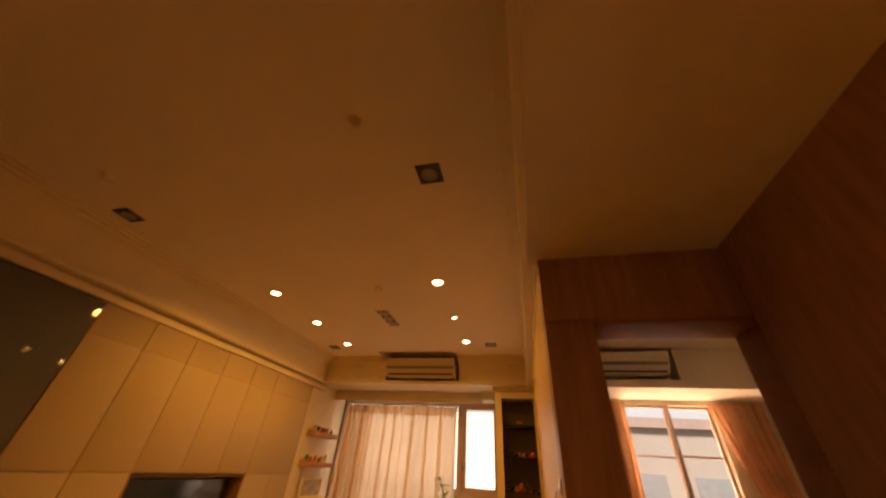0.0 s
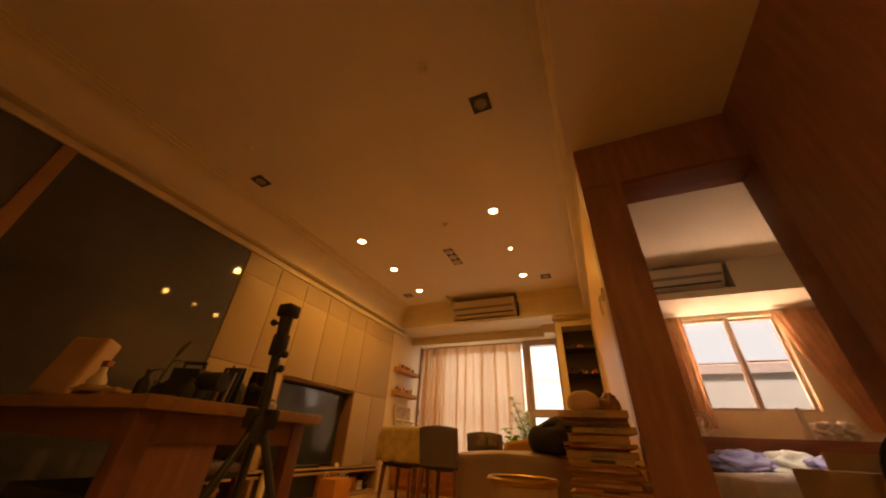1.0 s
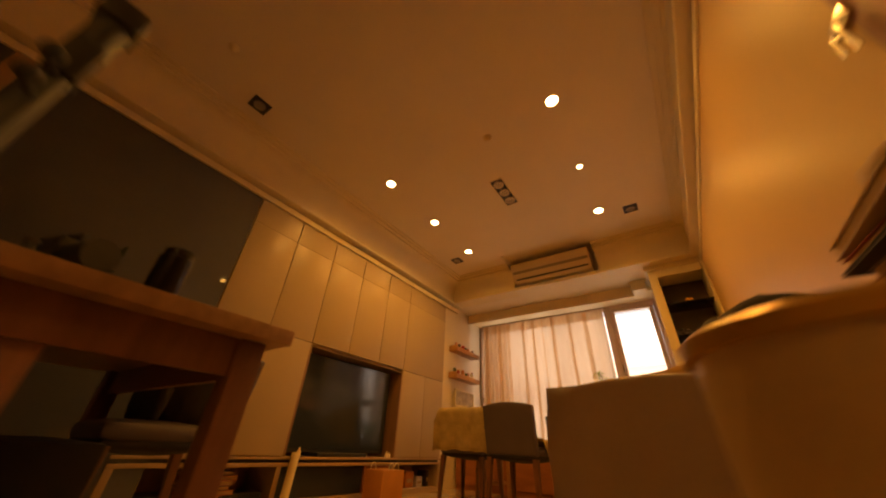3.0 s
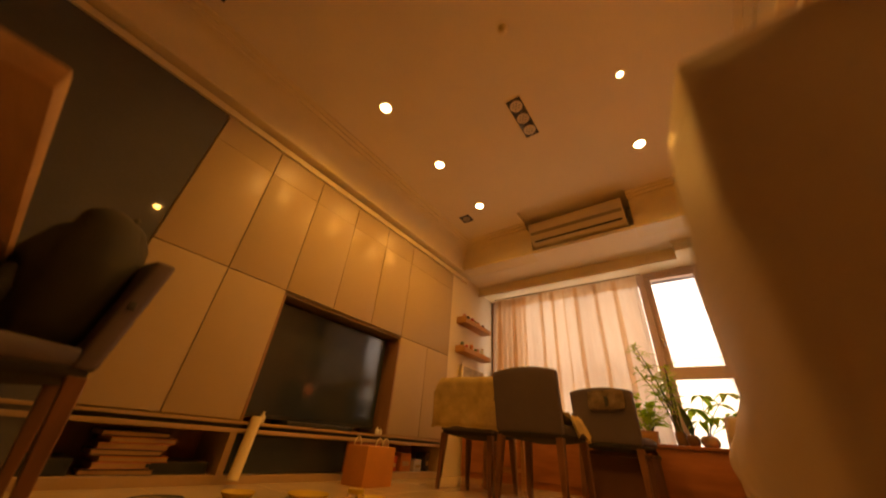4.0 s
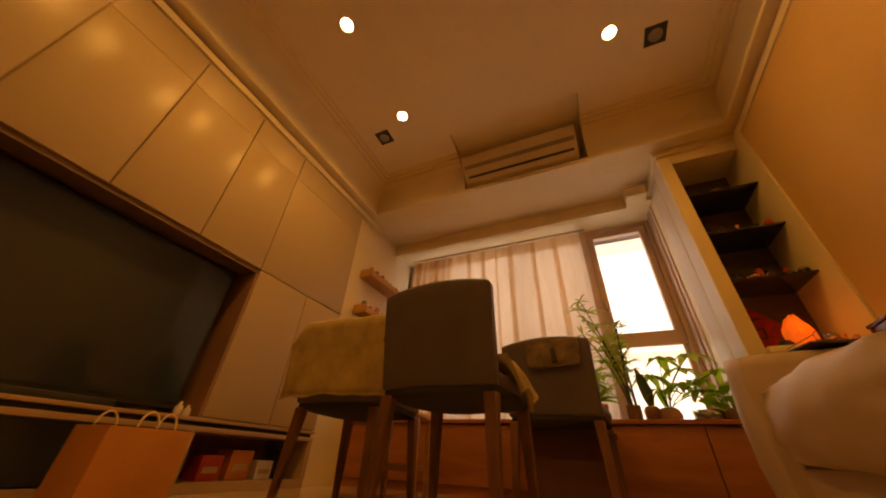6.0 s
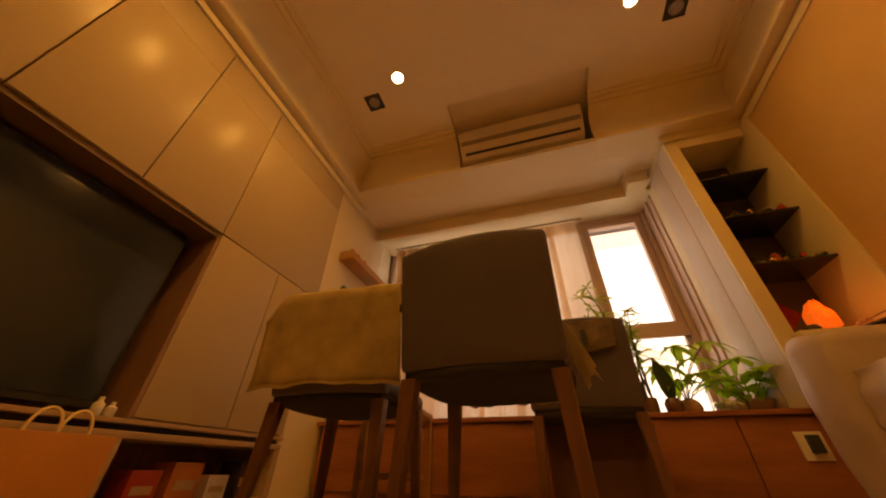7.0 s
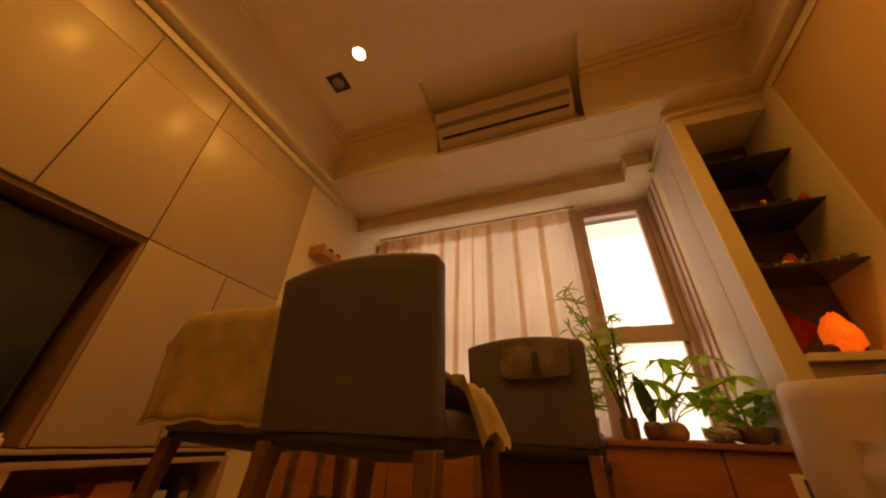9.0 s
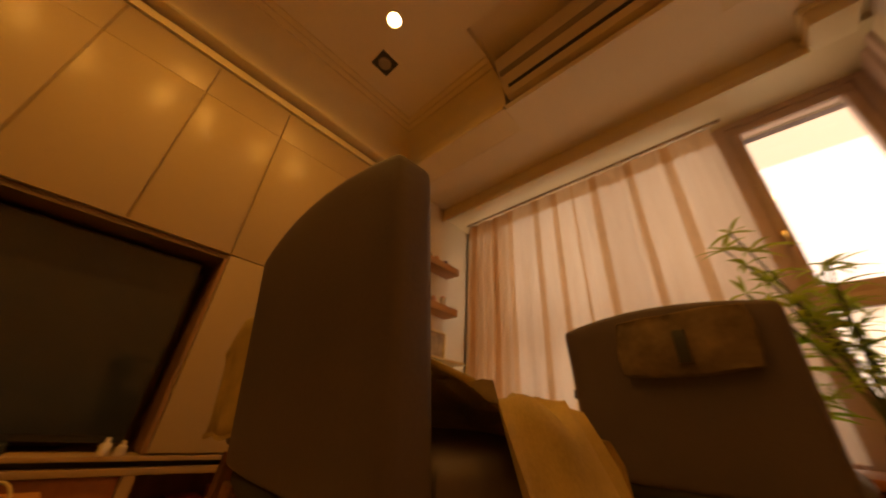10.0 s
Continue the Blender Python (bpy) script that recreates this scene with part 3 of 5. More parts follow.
# ---- curtain ----
def curtain(name, x0, x1, y, z0, z1, folds, amp, m, label, seed=0.0, sweep=0.0):
    t = thing(name, label, "curtain")
    nx, nz = int(folds * 14), 14
    bm = bmesh.new()
    rows = []
    for j in range(nz + 1):
        v = j / nz
        row = []
        for i in range(nx + 1):
            u = i / nx
            ph = u * folds * 2 * math.pi + 2.6 * noise.noise(Vector((u * 6 + seed, 0, 0)))
            sway = 0.5 + 0.5 * v
            x = x0 + (x1 - x0) * u + sweep * v ** 1.3 * (1 - u) + 0.012 * noise.noise(Vector((u * 5, v * 2, seed)))
            yy = y + amp * (0.75 + 0.5 * noise.noise(Vector((u * 9, seed, 2)))) * sway * math.sin(ph) + 0.01 * noise.noise(Vector((u * 20, v * 3, seed)))
            row.append(bm.verts.new((x, yy, z1 + (z0 - z1) * v)))
        rows.append(row)
    for a, b in zip(rows, rows[1:]):
        for i in range(nx):
            bm.faces.new((a[i], a[i + 1], b[i + 1], b[i]))
    part("cloth", bm, m, t, "", 180)
    return t


def sheer_curtain(x0, x1, y, z0, z1):
    """A flat-hung sheer with soft irregular folds, narrow woven stripes and a pinched heading."""
    t = thing("curtain", "sheer cream curtain with tan woven stripes drawn across the window", "curtain")
    nx, nz = 420, 26
    grid = []
    for j in range(nz + 1):
        v = j / nz
        row = []
        for i in range(nx + 1):
            u = i / nx
            x = x0 + (x1 - x0) * u
            dense = max(0.0, 1 - u / 0.24)
            fold = 0.016 * math.sin(u * 46 + 3.2 * noise.noise(Vector((u * 5, 0.4, 0)))) * (0.45 + 0.55 * noise.noise(Vector((u * 7, 3.1, v * 0.6))) ** 2 * 3)
            fold += 0.030 * dense ** 0.5 * math.sin(u * 150 + 0.9 * v)
            fold += 0.009 * noise.noise(Vector((u * 26, v * 1.2, 7.7))) + 0.005 * noise.noise(Vector((u * 60, v * 1.0, 2.2)))
            hang = 0.35 + 0.65 * min(1.0, v * 3)
            pinch = 0.012 * math.cos(u * 2 * math.pi * 15) * max(0.0, 1 - v * 9)
            sag = 0.010 * (0.5 - 0.5 * math.cos(u * 2 * math.pi * 15)) * max(0.0, 1 - v * 12)
            row.append(Vector((x + 0.006 * noise.noise(Vector((u * 9, v * 2.5, 1.0))), y + fold * hang + pinch, z1 + (z0 - z1) * v - sag)))
        grid.append(row)
    def strip(name, i0, i1, out, m, text):
        bm = bmesh.new()
        rows = [[bm.verts.new(grid[j][i] + Vector((0, out, 0))) for i in range(i0, i1 + 1)] for j in range(nz + 1)]
        for a, b in zip(rows, rows[1:]):
            for k in range(i1 - i0):
                bm.faces.new((a[k], a[k + 1], b[k + 1], b[k]))
        part(name, bm, m, t, text, 180)

    strip("cloth", 0, nx, 0.0, CURTAIN, "")
    strip("return_fold", 0, 96, 0.022, CURTAIN, "doubled cloth at the closed end")
    rs = random.Random(8)
    i = 12
    while i < nx - 14:
        w = rs.choice((10, 12, 4))
        strip("woven_stripe", i, i + w, -0.002, STRIPE, "tan woven stripe")
        i += w + rs.choice((26, 38, 44))
    bm = bmesh.new()
    top = [[bm.verts.new(grid[j][i] + Vector((0, 0.004, 0))) for i in range(nx + 1)] for j in (0, 1, 2)]
    for a, b in zip(top, top[1:]):
        for i in range(nx):
            bm.faces.new((a[i], a[i + 1], b[i + 1], b[i]))
    part("heading_tape", bm, STRIPE, t, "gathered tan heading", 180)
    return t


cur = sheer_curtain(-0.66, 1.30, 1.62, 0.47, 2.275)
bm = block(-0.83, 1.76, 1.40, 1.42, 2.30, 2.355, bevel=0.004)
box(bm, -0.83, 1.985, 1.42, 1.80, 2.36, SOFF)
part("track_board", bm, TRIM, cur, "cream curtain board")
bm = block(1.76, 1.93, 1.26, 1.44, 2.33, SOFF, bevel=0.004)
box(bm, 1.745, 1.945, 1.245, 1.45, 2.42, SOFF - 0.001, bevel=0.003)
part("end_block", bm, TRIM, cur)
bm = bmesh.new()
rod(bm, (-0.66, 1.60, 2.285), (1.36, 1.60, 2.285), 0.012)
part("rail", bm, STEEL, cur)

for k in range(15):
    part("glider", block(-0.62 + k * 0.137, -0.605 + k * 0.137, 1.592, 1.604, 2.25, 2.276, bevel=0.002), WHITEPL, cur)

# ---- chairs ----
# Near-black finish used for the seat pans only.
UNDERSIDE = mat("dark_underside", (0.03, 0.026, 0.025), 0.9, vary=0.2, bump=0.1, grain=150)


def dining_chair(m, label):
    """Stands with its back at y=0 and its seat towards +y."""
    t = thing("dining_chair", label, "chair", (0, 0, 0), 0, "dining chairs")
    bm = bmesh.new()
    n = 8
    W, z0, z1 = 0.248, 0.408, 0.812
    grid = {}
    for side, yoff in ((0, 0.0), (1, 0.06)):
        for i in range(n + 1):
            for j in range(n + 1):
                u, v = i / n * 2 - 1, j / n
                lean = -0.05 * v
                top = z1 - 0.028 * u * u
                wid = W * (0.97 + 0.03 * v)
                yy = yoff + lean + 0.02 * (1 - u * u) * (-1 if side == 0 else 1) * 0.6
                grid[side, i, j] = bm.verts.new((u * wid, yy, z0 + (top - z0) * v))
    for s in (0, 1):
        for i in range(n):
            for j in range(n):
                f = [grid[s, i, j], grid[s, i + 1, j], grid[s, i + 1, j + 1], grid[s, i, j + 1]]
                bm.faces.new(f if s == 0 else f[::-1])
    rim = [(i, 0) for i in range(n)] + [(n, j) for j in range(n)] + [(i, n) for i in range(n, 0, -1)] + [(0, j) for j in range(n, 0, -1)]
    for a, b in zip(rim, rim[1:] + rim[:1]):
        bm.faces.new((grid[0, a[0], a[1]], grid[1, a[0], a[1]], grid[1, b[0], b[1]], grid[0, b[0], b[1]]))
    bmesh.ops.recalc_face_normals(bm, faces=bm.faces[:])
    sharp = [e for e in bm.edges if len(e.link_faces) == 2 and e.calc_face_angle() > 0.9]
    bmesh.ops.bevel(bm, geom=sharp, offset=0.014, segments=3, affect="EDGES", profile=0.5)
    part("backrest", bm, m, t, "", 60)
    part("strap_tab", block(-0.262, -0.235, 0.0, 0.018, 0.60, 0.625, bevel=0.003), BLACK, t)
    bm = bmesh.new()
    soft_box(bm, -0.245, 0.245, 0.05, 0.48, 0.40, 0.475, 0.015, 4, 0.02)
    part("seat", bm, m, t, "", 60)
    bm = bmesh.new()
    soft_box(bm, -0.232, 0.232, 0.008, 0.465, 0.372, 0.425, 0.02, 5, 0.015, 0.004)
    part("seat_pan", bm, UNDERSIDE, t, "dark sagging seat underside", 60)
    for x in (-0.215, 0.215):
        for y, dy in ((0.03, -0.04), (0.45, 0.02)):
            bm = bmesh.new()
            b = bmesh.ops.create_cone(bm, cap_ends=True, segments=4, radius1=0.020, radius2=0.034, depth=0.39)
            for v in b["verts"]:
                c = math.cos(math.pi / 4) * v.co.x - math.sin(math.pi / 4) * v.co.y
                s = math.sin(math.pi / 4) * v.co.x + math.cos(math.pi / 4) * v.co.y
                k = (0.195 - v.co.z) / 0.39
                v.co = Vector((x + c + (0.015 if x > 0 else -0.015) * k, y + s + dy * k, v.co.z + 0.195))
            bmesh.ops.bevel(bm, geom=bm.edges[:], offset=0.003, segments=1, affect="EDGES")
            part("leg", bm, LEGWOOD, t)
    return t


chair_1 = dining_chair(LEATHER_BROWN, "taupe upholstered dining chair with a rounded back")
chair_1.location, chair_1.rotation_euler = (0.60, -0.29, 0), (0, 0, radians(-3))
chair_2 = copy_thing(chair_1, pose(0.925, 0.50, 0, 0, 0, -5))
chair_2["label"] = "taupe upholstered dining chair with a pouch on its back"
chair_0 = copy_thing(chair_1, pose(-0.03, -0.08, 0, 0, 0, 3))
chair_0["label"] = "taupe dining chair under a yellow cloth"
chair_1.scale = (1.0, 1.0, 1.028)

# ---- sofa ----
sofa = thing("sofa", "long ivory leather sofa with boxy arms", "sofa")
SX0, SX1, SY0, SY1 = 1.68, 2.50, -2.42, 0.45
def sofa_piece(name, *a, puff=0.02, bevel=0.03, m=LEATHER_PALE, cuts=9, pleats=0.0):
    bm = bmesh.new()
    soft_box(bm, *a, puff, cuts, bevel, 0.012, pleats)
    return part(name, bm, m, sofa, "", 180)


part("base", block(SX0 + 0.06, SX1, SY0 + 0.02, SY1 - 0.02, 0.06, 0.22, bevel=0.01), LEATHER_PALE, sofa)
sofa_piece("arm", SX0 - 0.03, SX1, SY0 - 0.01, SY0 + 0.24, 0.08, 0.62, puff=0.012, bevel=0.035)
sofa_piece("arm", SX0, SX1, SY1 - 0.24, SY1, 0.08, 0.61, puff=0.012, bevel=0.035)
sofa_piece("backrest", SX1 - 0.2, SX1, SY0 + 0.24, SY1 - 0.24, 0.2, 0.70, puff=0.015)
for k in range(3):
    y0 = SY0 + 0.24 + k * 0.803
    sofa_piece("seat_cushion", SX0 + 0.01, SX1 - 0.2, y0 + 0.004, y0 + 0.799, 0.21, 0.475, puff=0.04, bevel=0.05, cuts=22, pleats=0.011)
    sofa_piece("back_cushion", SX1 - 0.34, SX1 - 0.16, y0 + 0.01, y0 + 0.793, 0.40, 0.72, puff=0.04, bevel=0.06)

# ---- desk ----
DESKWOOD = mat("dark_desk_wood", (0.22, 0.10, 0.065), 0.5, vary=0.3, scale=5, bump=0.08, stretch=(4, 4, 0.8))
DESKTOP = mat("worn_desk_top", (0.36, 0.21, 0.12), 0.45, vary=0.3, scale=5, bump=0.06, stretch=(0.8, 5, 4))
desk = thing("desk", "reddish wooden desk crowded with things", "desk")
part("top", block(-0.45, 0.985, -3.62, -2.757, 0.705, 0.75, bevel=0.004), DESKTOP, desk)
part("apron", block(-0.41, 0.89, -3.57, -3.55, 0.60, 0.704), DESKWOOD, desk)
part("apron", block(-0.41, 0.89, -2.85, -2.83, 0.60, 0.704), DESKWOOD, desk)
part("apron", block(0.89, 0.91, -3.55, -2.85, 0.60, 0.704), DESKWOOD, desk)
part("side_panel", block(0.87, 0.886, -3.52, -3.24, 0.0, 0.61, bevel=0.002), DARKWOOD, desk)
for x in (-0.43, 0.85):
    for y in (-3.60, -2.88):
        part("leg", block(x, x + 0.075, y, y + 0.075, 0, 0.704, bevel=0.004), DESKWOOD, desk)

# ---- cloths on the chairs ----
def draped(name, label, u0, u1, rows, m, seed, parent=None, wave=0.012, folds=7, cat="cloth", corner=None, bow=0.0):
    """A cloth laid over an edge along x: rows are (y, z) down its length."""
    t = thing(name, label, cat) if parent is None else parent
    bm = bmesh.new()
    nx = 40
    grid = []
    for j, (y, z, spread) in enumerate(rows):
        row = []
        for i in range(nx + 1):
            u = i / nx
            k = j / (len(rows) - 1)
            x = (u0 + u1) / 2 + (u - 0.5) * (u1 - u0) * spread
            w = wave * abs(k - 0.35) * 2 * math.sin(u * folds * 6.28 + 2 * noise.noise(Vector((u * 4, seed, 0))))
            zz = z + (0.014 * noise.noise(Vector((u * 6, seed, 5))) ) * (1 if j in (0, len(rows) - 1) else 0.3)
            if corner:
                zz = min(zz, 0.822 - corner[1] * max(0.0, corner[0] - x))
            zz += bow * (1 - (2 * u - 1) ** 2) * (j == 0)
            row.append(bm.verts.new((x, y + w + 0.006 * noise.noise(Vector((u * 8, k * 5, seed))), zz)))
        grid.append(row)
    for a, b in zip(grid, grid[1:]):
        for i in range(nx):
            bm.faces.new((a[i], a[i + 1], b[i + 1], b[i]))
    if corner:
        hb = bmesh.new()
        for i in range(nx):
            lo = [grid[0][k].co for k in (i, i + 1)]
            hi = [grid[0][k].co.lerp(grid[1][k].co, 0.3) for k in (i, i + 1)]
            hb.faces.new([hb.verts.new(c + Vector((0, -0.004, 0))) for c in (lo[0], lo[1], hi[1], hi[0])])
        bmesh.ops.remove_doubles(hb, verts=hb.verts[:], dist=0.0002)
        part("hem", hb, m, t, "stitched lower hem", 180)
    ob = part("cloth", bm, m, t, "", 180)
    md = ob.modifiers.new("thickness", "SOLIDIFY")
    md.thickness = 0.003
    return t


yc = draped("yellow_throw", "pale yellow cotton throw hung over a chair back", -0.262, 0.262,
            [(-0.042, 0.418, 1.2), (-0.043, 0.47, 1.18), (-0.05, 0.55, 1.17), (-0.062, 0.66, 1.15), (-0.074, 0.76, 1.14), (-0.073, 0.80, 1.12), (-0.058, 0.818, 1.1), (0.0, 0.822, 1.1), (0.028, 0.80, 1.1), (0.038, 0.72, 1.0), (0.05, 0.60, 1.02), (0.06, 0.48, 1.03)], YELLOW, 3.0, wave=0.010, folds=3.4, corner=(-0.235, 2.2), bow=0.02)
yc.location, yc.rotation_euler = (-0.03, -0.08, 0), (0, 0, radians(3))
ys = draped("yellow_seat_cloth", "crumpled yellow cloth lying over a chair seat", -0.22, 0.22,
            [(0.09, 0.55, 0.8), (0.14, 0.53, 0.95), (0.2, 0.50, 1.0), (0.3, 0.495, 1.0), (0.4, 0.472, 1.05), (0.48, 0.465, 1.08), (0.51, 0.43, 1.1), (0.52, 0.36, 1.12)], YELLOW, 8.0, wave=0.02)
ys.location, ys.rotation_euler = (0.60, -0.29, 0.034), (0, 0, radians(-3))
bm = bmesh.new()
nx = 16
grid = []
for j in range(11):
    v = j / 10
    row = []
    for i in range(nx + 1):
        u = i / nx
        x = 0.12 + 0.19 * v
        y = 0.12 + u * 0.25 + 0.02 * noise.noise(Vector((u * 5, v * 4, 1)))
        z = 0.505 + 0.03 * math.sin(u * 7 + 1) * (1 - v) - 0.42 * max(0, v - 0.72) + 0.018 * math.sin(u * 16 + v * 3) * v + 0.01 * noise.noise(Vector((u * 9, v * 7, 3)))
        row.append(bm.verts.new((x - 0.02 * math.sin(u * 9) * v, y, z)))
    grid.append(row)
for a, b in zip(grid, grid[1:]):
    for i in range(nx):
        bm.faces.new((a[i], a[i + 1], b[i + 1], b[i]))
part("corner", bm, YELLOW, ys, "", 180)

FABRIC = cloth("grey_print_cotton", (0.17, 0.125, 0.095), 0.1, 0.6, 8, 14.0)
pouch = thing("fabric_pouch", "grey printed fabric pouch tied on a chair back", "pouch", (0.925, 0.50, 0), -5)
bm = bmesh.new()
soft_box(bm, -0.09, 0.19, -0.066, -0.045, 0.645, 0.785, 0.006, 6, 0.010, 0.008)
part("body", bm, FABRIC, pouch, "", 60)
part("tag", block(0.045, 0.07, -0.078, -0.068, 0.665, 0.74, bevel=0.002), BLACK, pouch, "black bottle-shaped patch")

box_dark = thing("storage_box", "dark brown storage box on the floor", "box", (0.96, 0.78, 0), -4)
part("body", block(-0.22, 0.24, -0.14, 0.14, 0.0, 0.33, bevel=0.008), mat("dark_card", (0.12, 0.05, 0.03), 0.7), box_dark)
part("lid", block(-0.23, 0.25, -0.15, 0.15, 0.331, 0.36, bevel=0.006), mat("dark_lid", (0.08, 0.04, 0.03), 0.6), box_dark)

# a stool behind the chairs
stool = thing("slatted_stool", "small pale wooden stool with square legs", "stool", (-0.01, 0.57, 0), 6)
stool.scale = (1.0, 1.0, 1.12)
part("seat", block(-0.16, 0.16, -0.13, 0.13, 0.36, 0.385, bevel=0.008), PINE, stool)
for x in (-0.14, 0.14):
    for y in (-0.11, 0.11):
        part("leg", block(x - 0.016, x + 0.016, y - 0.016, y + 0.016, 0.0, 0.36, bevel=0.003), PINE, stool)
part("stretcher", block(-0.124, 0.124, -0.12, -0.10, 0.12, 0.145, bevel=0.003), PINE, stool)
part("stretcher", block(-0.124, 0.124, 0.10, 0.12, 0.12, 0.145, bevel=0.003), PINE, stool)

# ---- wall shelves with figurines ----
COLS = [mat("figure_" + n, c, 0.4, vary=0.2) for n, c in (("red", (0.5, 0.06, 0.03)), ("orange", (0.6, 0.22, 0.06)), ("white", (0.75, 0.68, 0.6)), ("dark", (0.05, 0.04, 0.05)), ("green", (0.12, 0.16, 0.06)), ("pink", (0.6, 0.3, 0.22)))]
rnd = random.Random(5)


def figurine(x, y, z, h, m, m2):
    t = thing("figurine", "small painted ornament on a wooden shelf", "ornament", (x, y, z), 0, "shelf ornaments")
    bm = bmesh.new()
    lathe(bm, 0, 0, [(h * 0.30, 0), (h * 0.34, h * 0.1), (h * 0.26, h * 0.45), (h * 0.14, h * 0.6), (h * 0.2, h * 0.75), (h * 0.17, h * 0.9), (0.0005, h)], 12)
    part("body", bm, m, t, "", 60)
    bm = bmesh.new()
    ball(bm, (0, 0, h * 0.93), h * 0.15, sz=0.6, sub=1)
    part("cap", bm, m2, t, "", 60)
    return t


def crate_shelf(z):
    t = thing("wall_shelf", "open orange wooden crate shelf on the wall", "shelf", (-0.83, 0.84, z), 0, "wall shelves")
    part("board", block(0.0, 0.15, 0.0, 0.68, 0.0, 0.012, bevel=0.002), PINE, t)
    part("front", block(0.137, 0.15, 0.0, 0.68, 0.0125, 0.062, bevel=0.002), PINE, t)
    part("end", block(0.0, 0.136, 0.0, 0.013, 0.0125, 0.085, bevel=0.002), PINE, t)
    part("end", block(0.0, 0.136, 0.667, 0.68, 0.0125, 0.062, bevel=0.002), PINE, t)
    y = 0.07
    while y < 0.62:
        h = rnd.uniform(0.10, 0.15)
        figurine(-0.83 + rnd.uniform(0.06, 0.085), 0.84 + y, z + 0.0125, h, rnd.choice(COLS), rnd.choice(COLS))
        y += h * 0.72 + 0.004
    return t


crate_shelf(1.71)
crate_shelf(1.325)

# low stand with pictures under the shelves
stand = thing("white_wall_rack", "white slatted rack against the wall", "rack", (-0.825, 1.03, 0.45))
for x in (0.0, 0.16):
    for y in (0.0, 0.60):
        part("post", block(x, x + 0.02, y, y + 0.02, 0, 0.52), TRIM, stand)
for k in range(4):
    part("slat", block(0.0, 0.18, 0.022, 0.598, 0.1 + k * 0.13, 0.115 + k * 0.13), TRIM, stand)
pic = thing("picture_frame", "pale framed picture leaning on the wall", "picture", (-0.79, 1.22, 0.957), 0)
bm = bmesh.new()
for z0, z1, y0, y1 in ((0, 0.025, -0.28, 0.28), (0.215, 0.24, -0.28, 0.28), (0.025, 0.215, -0.28, -0.25), (0.025, 0.215, 0.25, 0.28)):
    box(bm, 0, 0.02, y0, y1, z0, z1, 0.003)
part("frame", bm, TRIM, pic)
part("print", block(0.003, 0.01, -0.249, 0.249, 0.026, 0.214), mat("faded_print", (0.45, 0.38, 0.28), 0.5, vary=0.5, scale=14), pic)

# ---- plants on the ledge ----
LEAF = foliage("leaf_green", (0.15, 0.27, 0.03), (0.50, 0.78, 0.05), 0.62)
LEAF2 = foliage("leaf_light", (0.20, 0.28, 0.05), (0.62, 0.76, 0.13), 0.6)
STEM = mat("stem_green", (0.11, 0.13, 0.04), 0.6)
TERRA = mat("pink_ceramic", (0.62, 0.36, 0.27), 0.4, vary=0.2)


def leaf(bm, base, way, length, width, droop=0.3, n=6):
    way = Vector(way).normalized()
    side = way.cross(Vector((0, 0, 1)))
    if side.length < 0.05:
        side = Vector((1, 0, 0))
    side.normalize()
    up = side.cross(way)
    prev = None
    for k in range(n + 1):
        u = k / n
        w = width * (math.sin(math.pi * min(1, u * 0.94 + 0.06)) ** 0.8) * (1 - 0.35 * u)
        c = Vector(base) + way * length * u - Vector((0, 0, 1)) * droop * length * u * u
        cur = [bm.verts.new(c - side * w + up * w * 0.25), bm.verts.new(c), bm.verts.new(c + side * w + up * w * 0.25)]
        if prev:
            bm.faces.new((prev[0], prev[1], cur[1], cur[0]))
            bm.faces.new((prev[1], prev[2], cur[2], cur[1]))
        prev = cur


def pot(t, pts, m, label=""):
    bm = bmesh.new()
    lathe(bm, 0, 0, pts, 26)
    return part("pot", bm, m, t, label, 60)


def bamboo(x, y, h, stems, seed):
    r = random.Random(seed)
    t = thing("bamboo_plant", "tall lucky bamboo with narrow green leaves", "plant", (x, y, 0.45))
    pot(t, [(0.03, 0), (0.042, 0.01), (0.046, 0.06), (0.044, 0.11), (0.04, 0.11), (0.04, 0.09), (0.0005, 0.09)], mat("brown_glaze", (0.24, 0.14, 0.08), 0.25))
    leaves = bmesh.new()
    for k in range(stems):
        a = r.uniform(0, 6.28)
        p = Vector((0.02 * math.cos(a), 0.02 * math.sin(a), 0.09))
        top = h * r.uniform(0.55, 1.0)
        lean = Vector((r.uniform(-0.26, 0.08), r.uniform(-0.1, 0.06), 0))
        bm = bmesh.new()
        steps = 8
        for s in range(steps):
            u0, u1 = s / steps, (s + 1) / steps
            a0 = p + Vector((0, 0, (top - 0.09) * u0)) + lean * u0 ** 1.6
            a1 = p + Vector((0, 0, (top - 0.09) * u1)) + lean * u1 ** 1.6
            rod(bm, a0, a1, 0.0075 - 0.004 * u0, 0.0068 - 0.004 * u0, 7)
            if s >= 3:
                for q in range(r.randint(6, 9)):
                    b = r.uniform(0, 6.28)
                    leaf(leaves, a1, (math.cos(b), math.sin(b), r.uniform(-0.1, 0.9)), r.uniform(0.08, 0.17), r.uniform(0.008, 0.014), r.uniform(0.2, 0.6))
        part("stem", bm, STEM, t)
    part("leaves", leaves, LEAF2, t, "", 180)
    return t


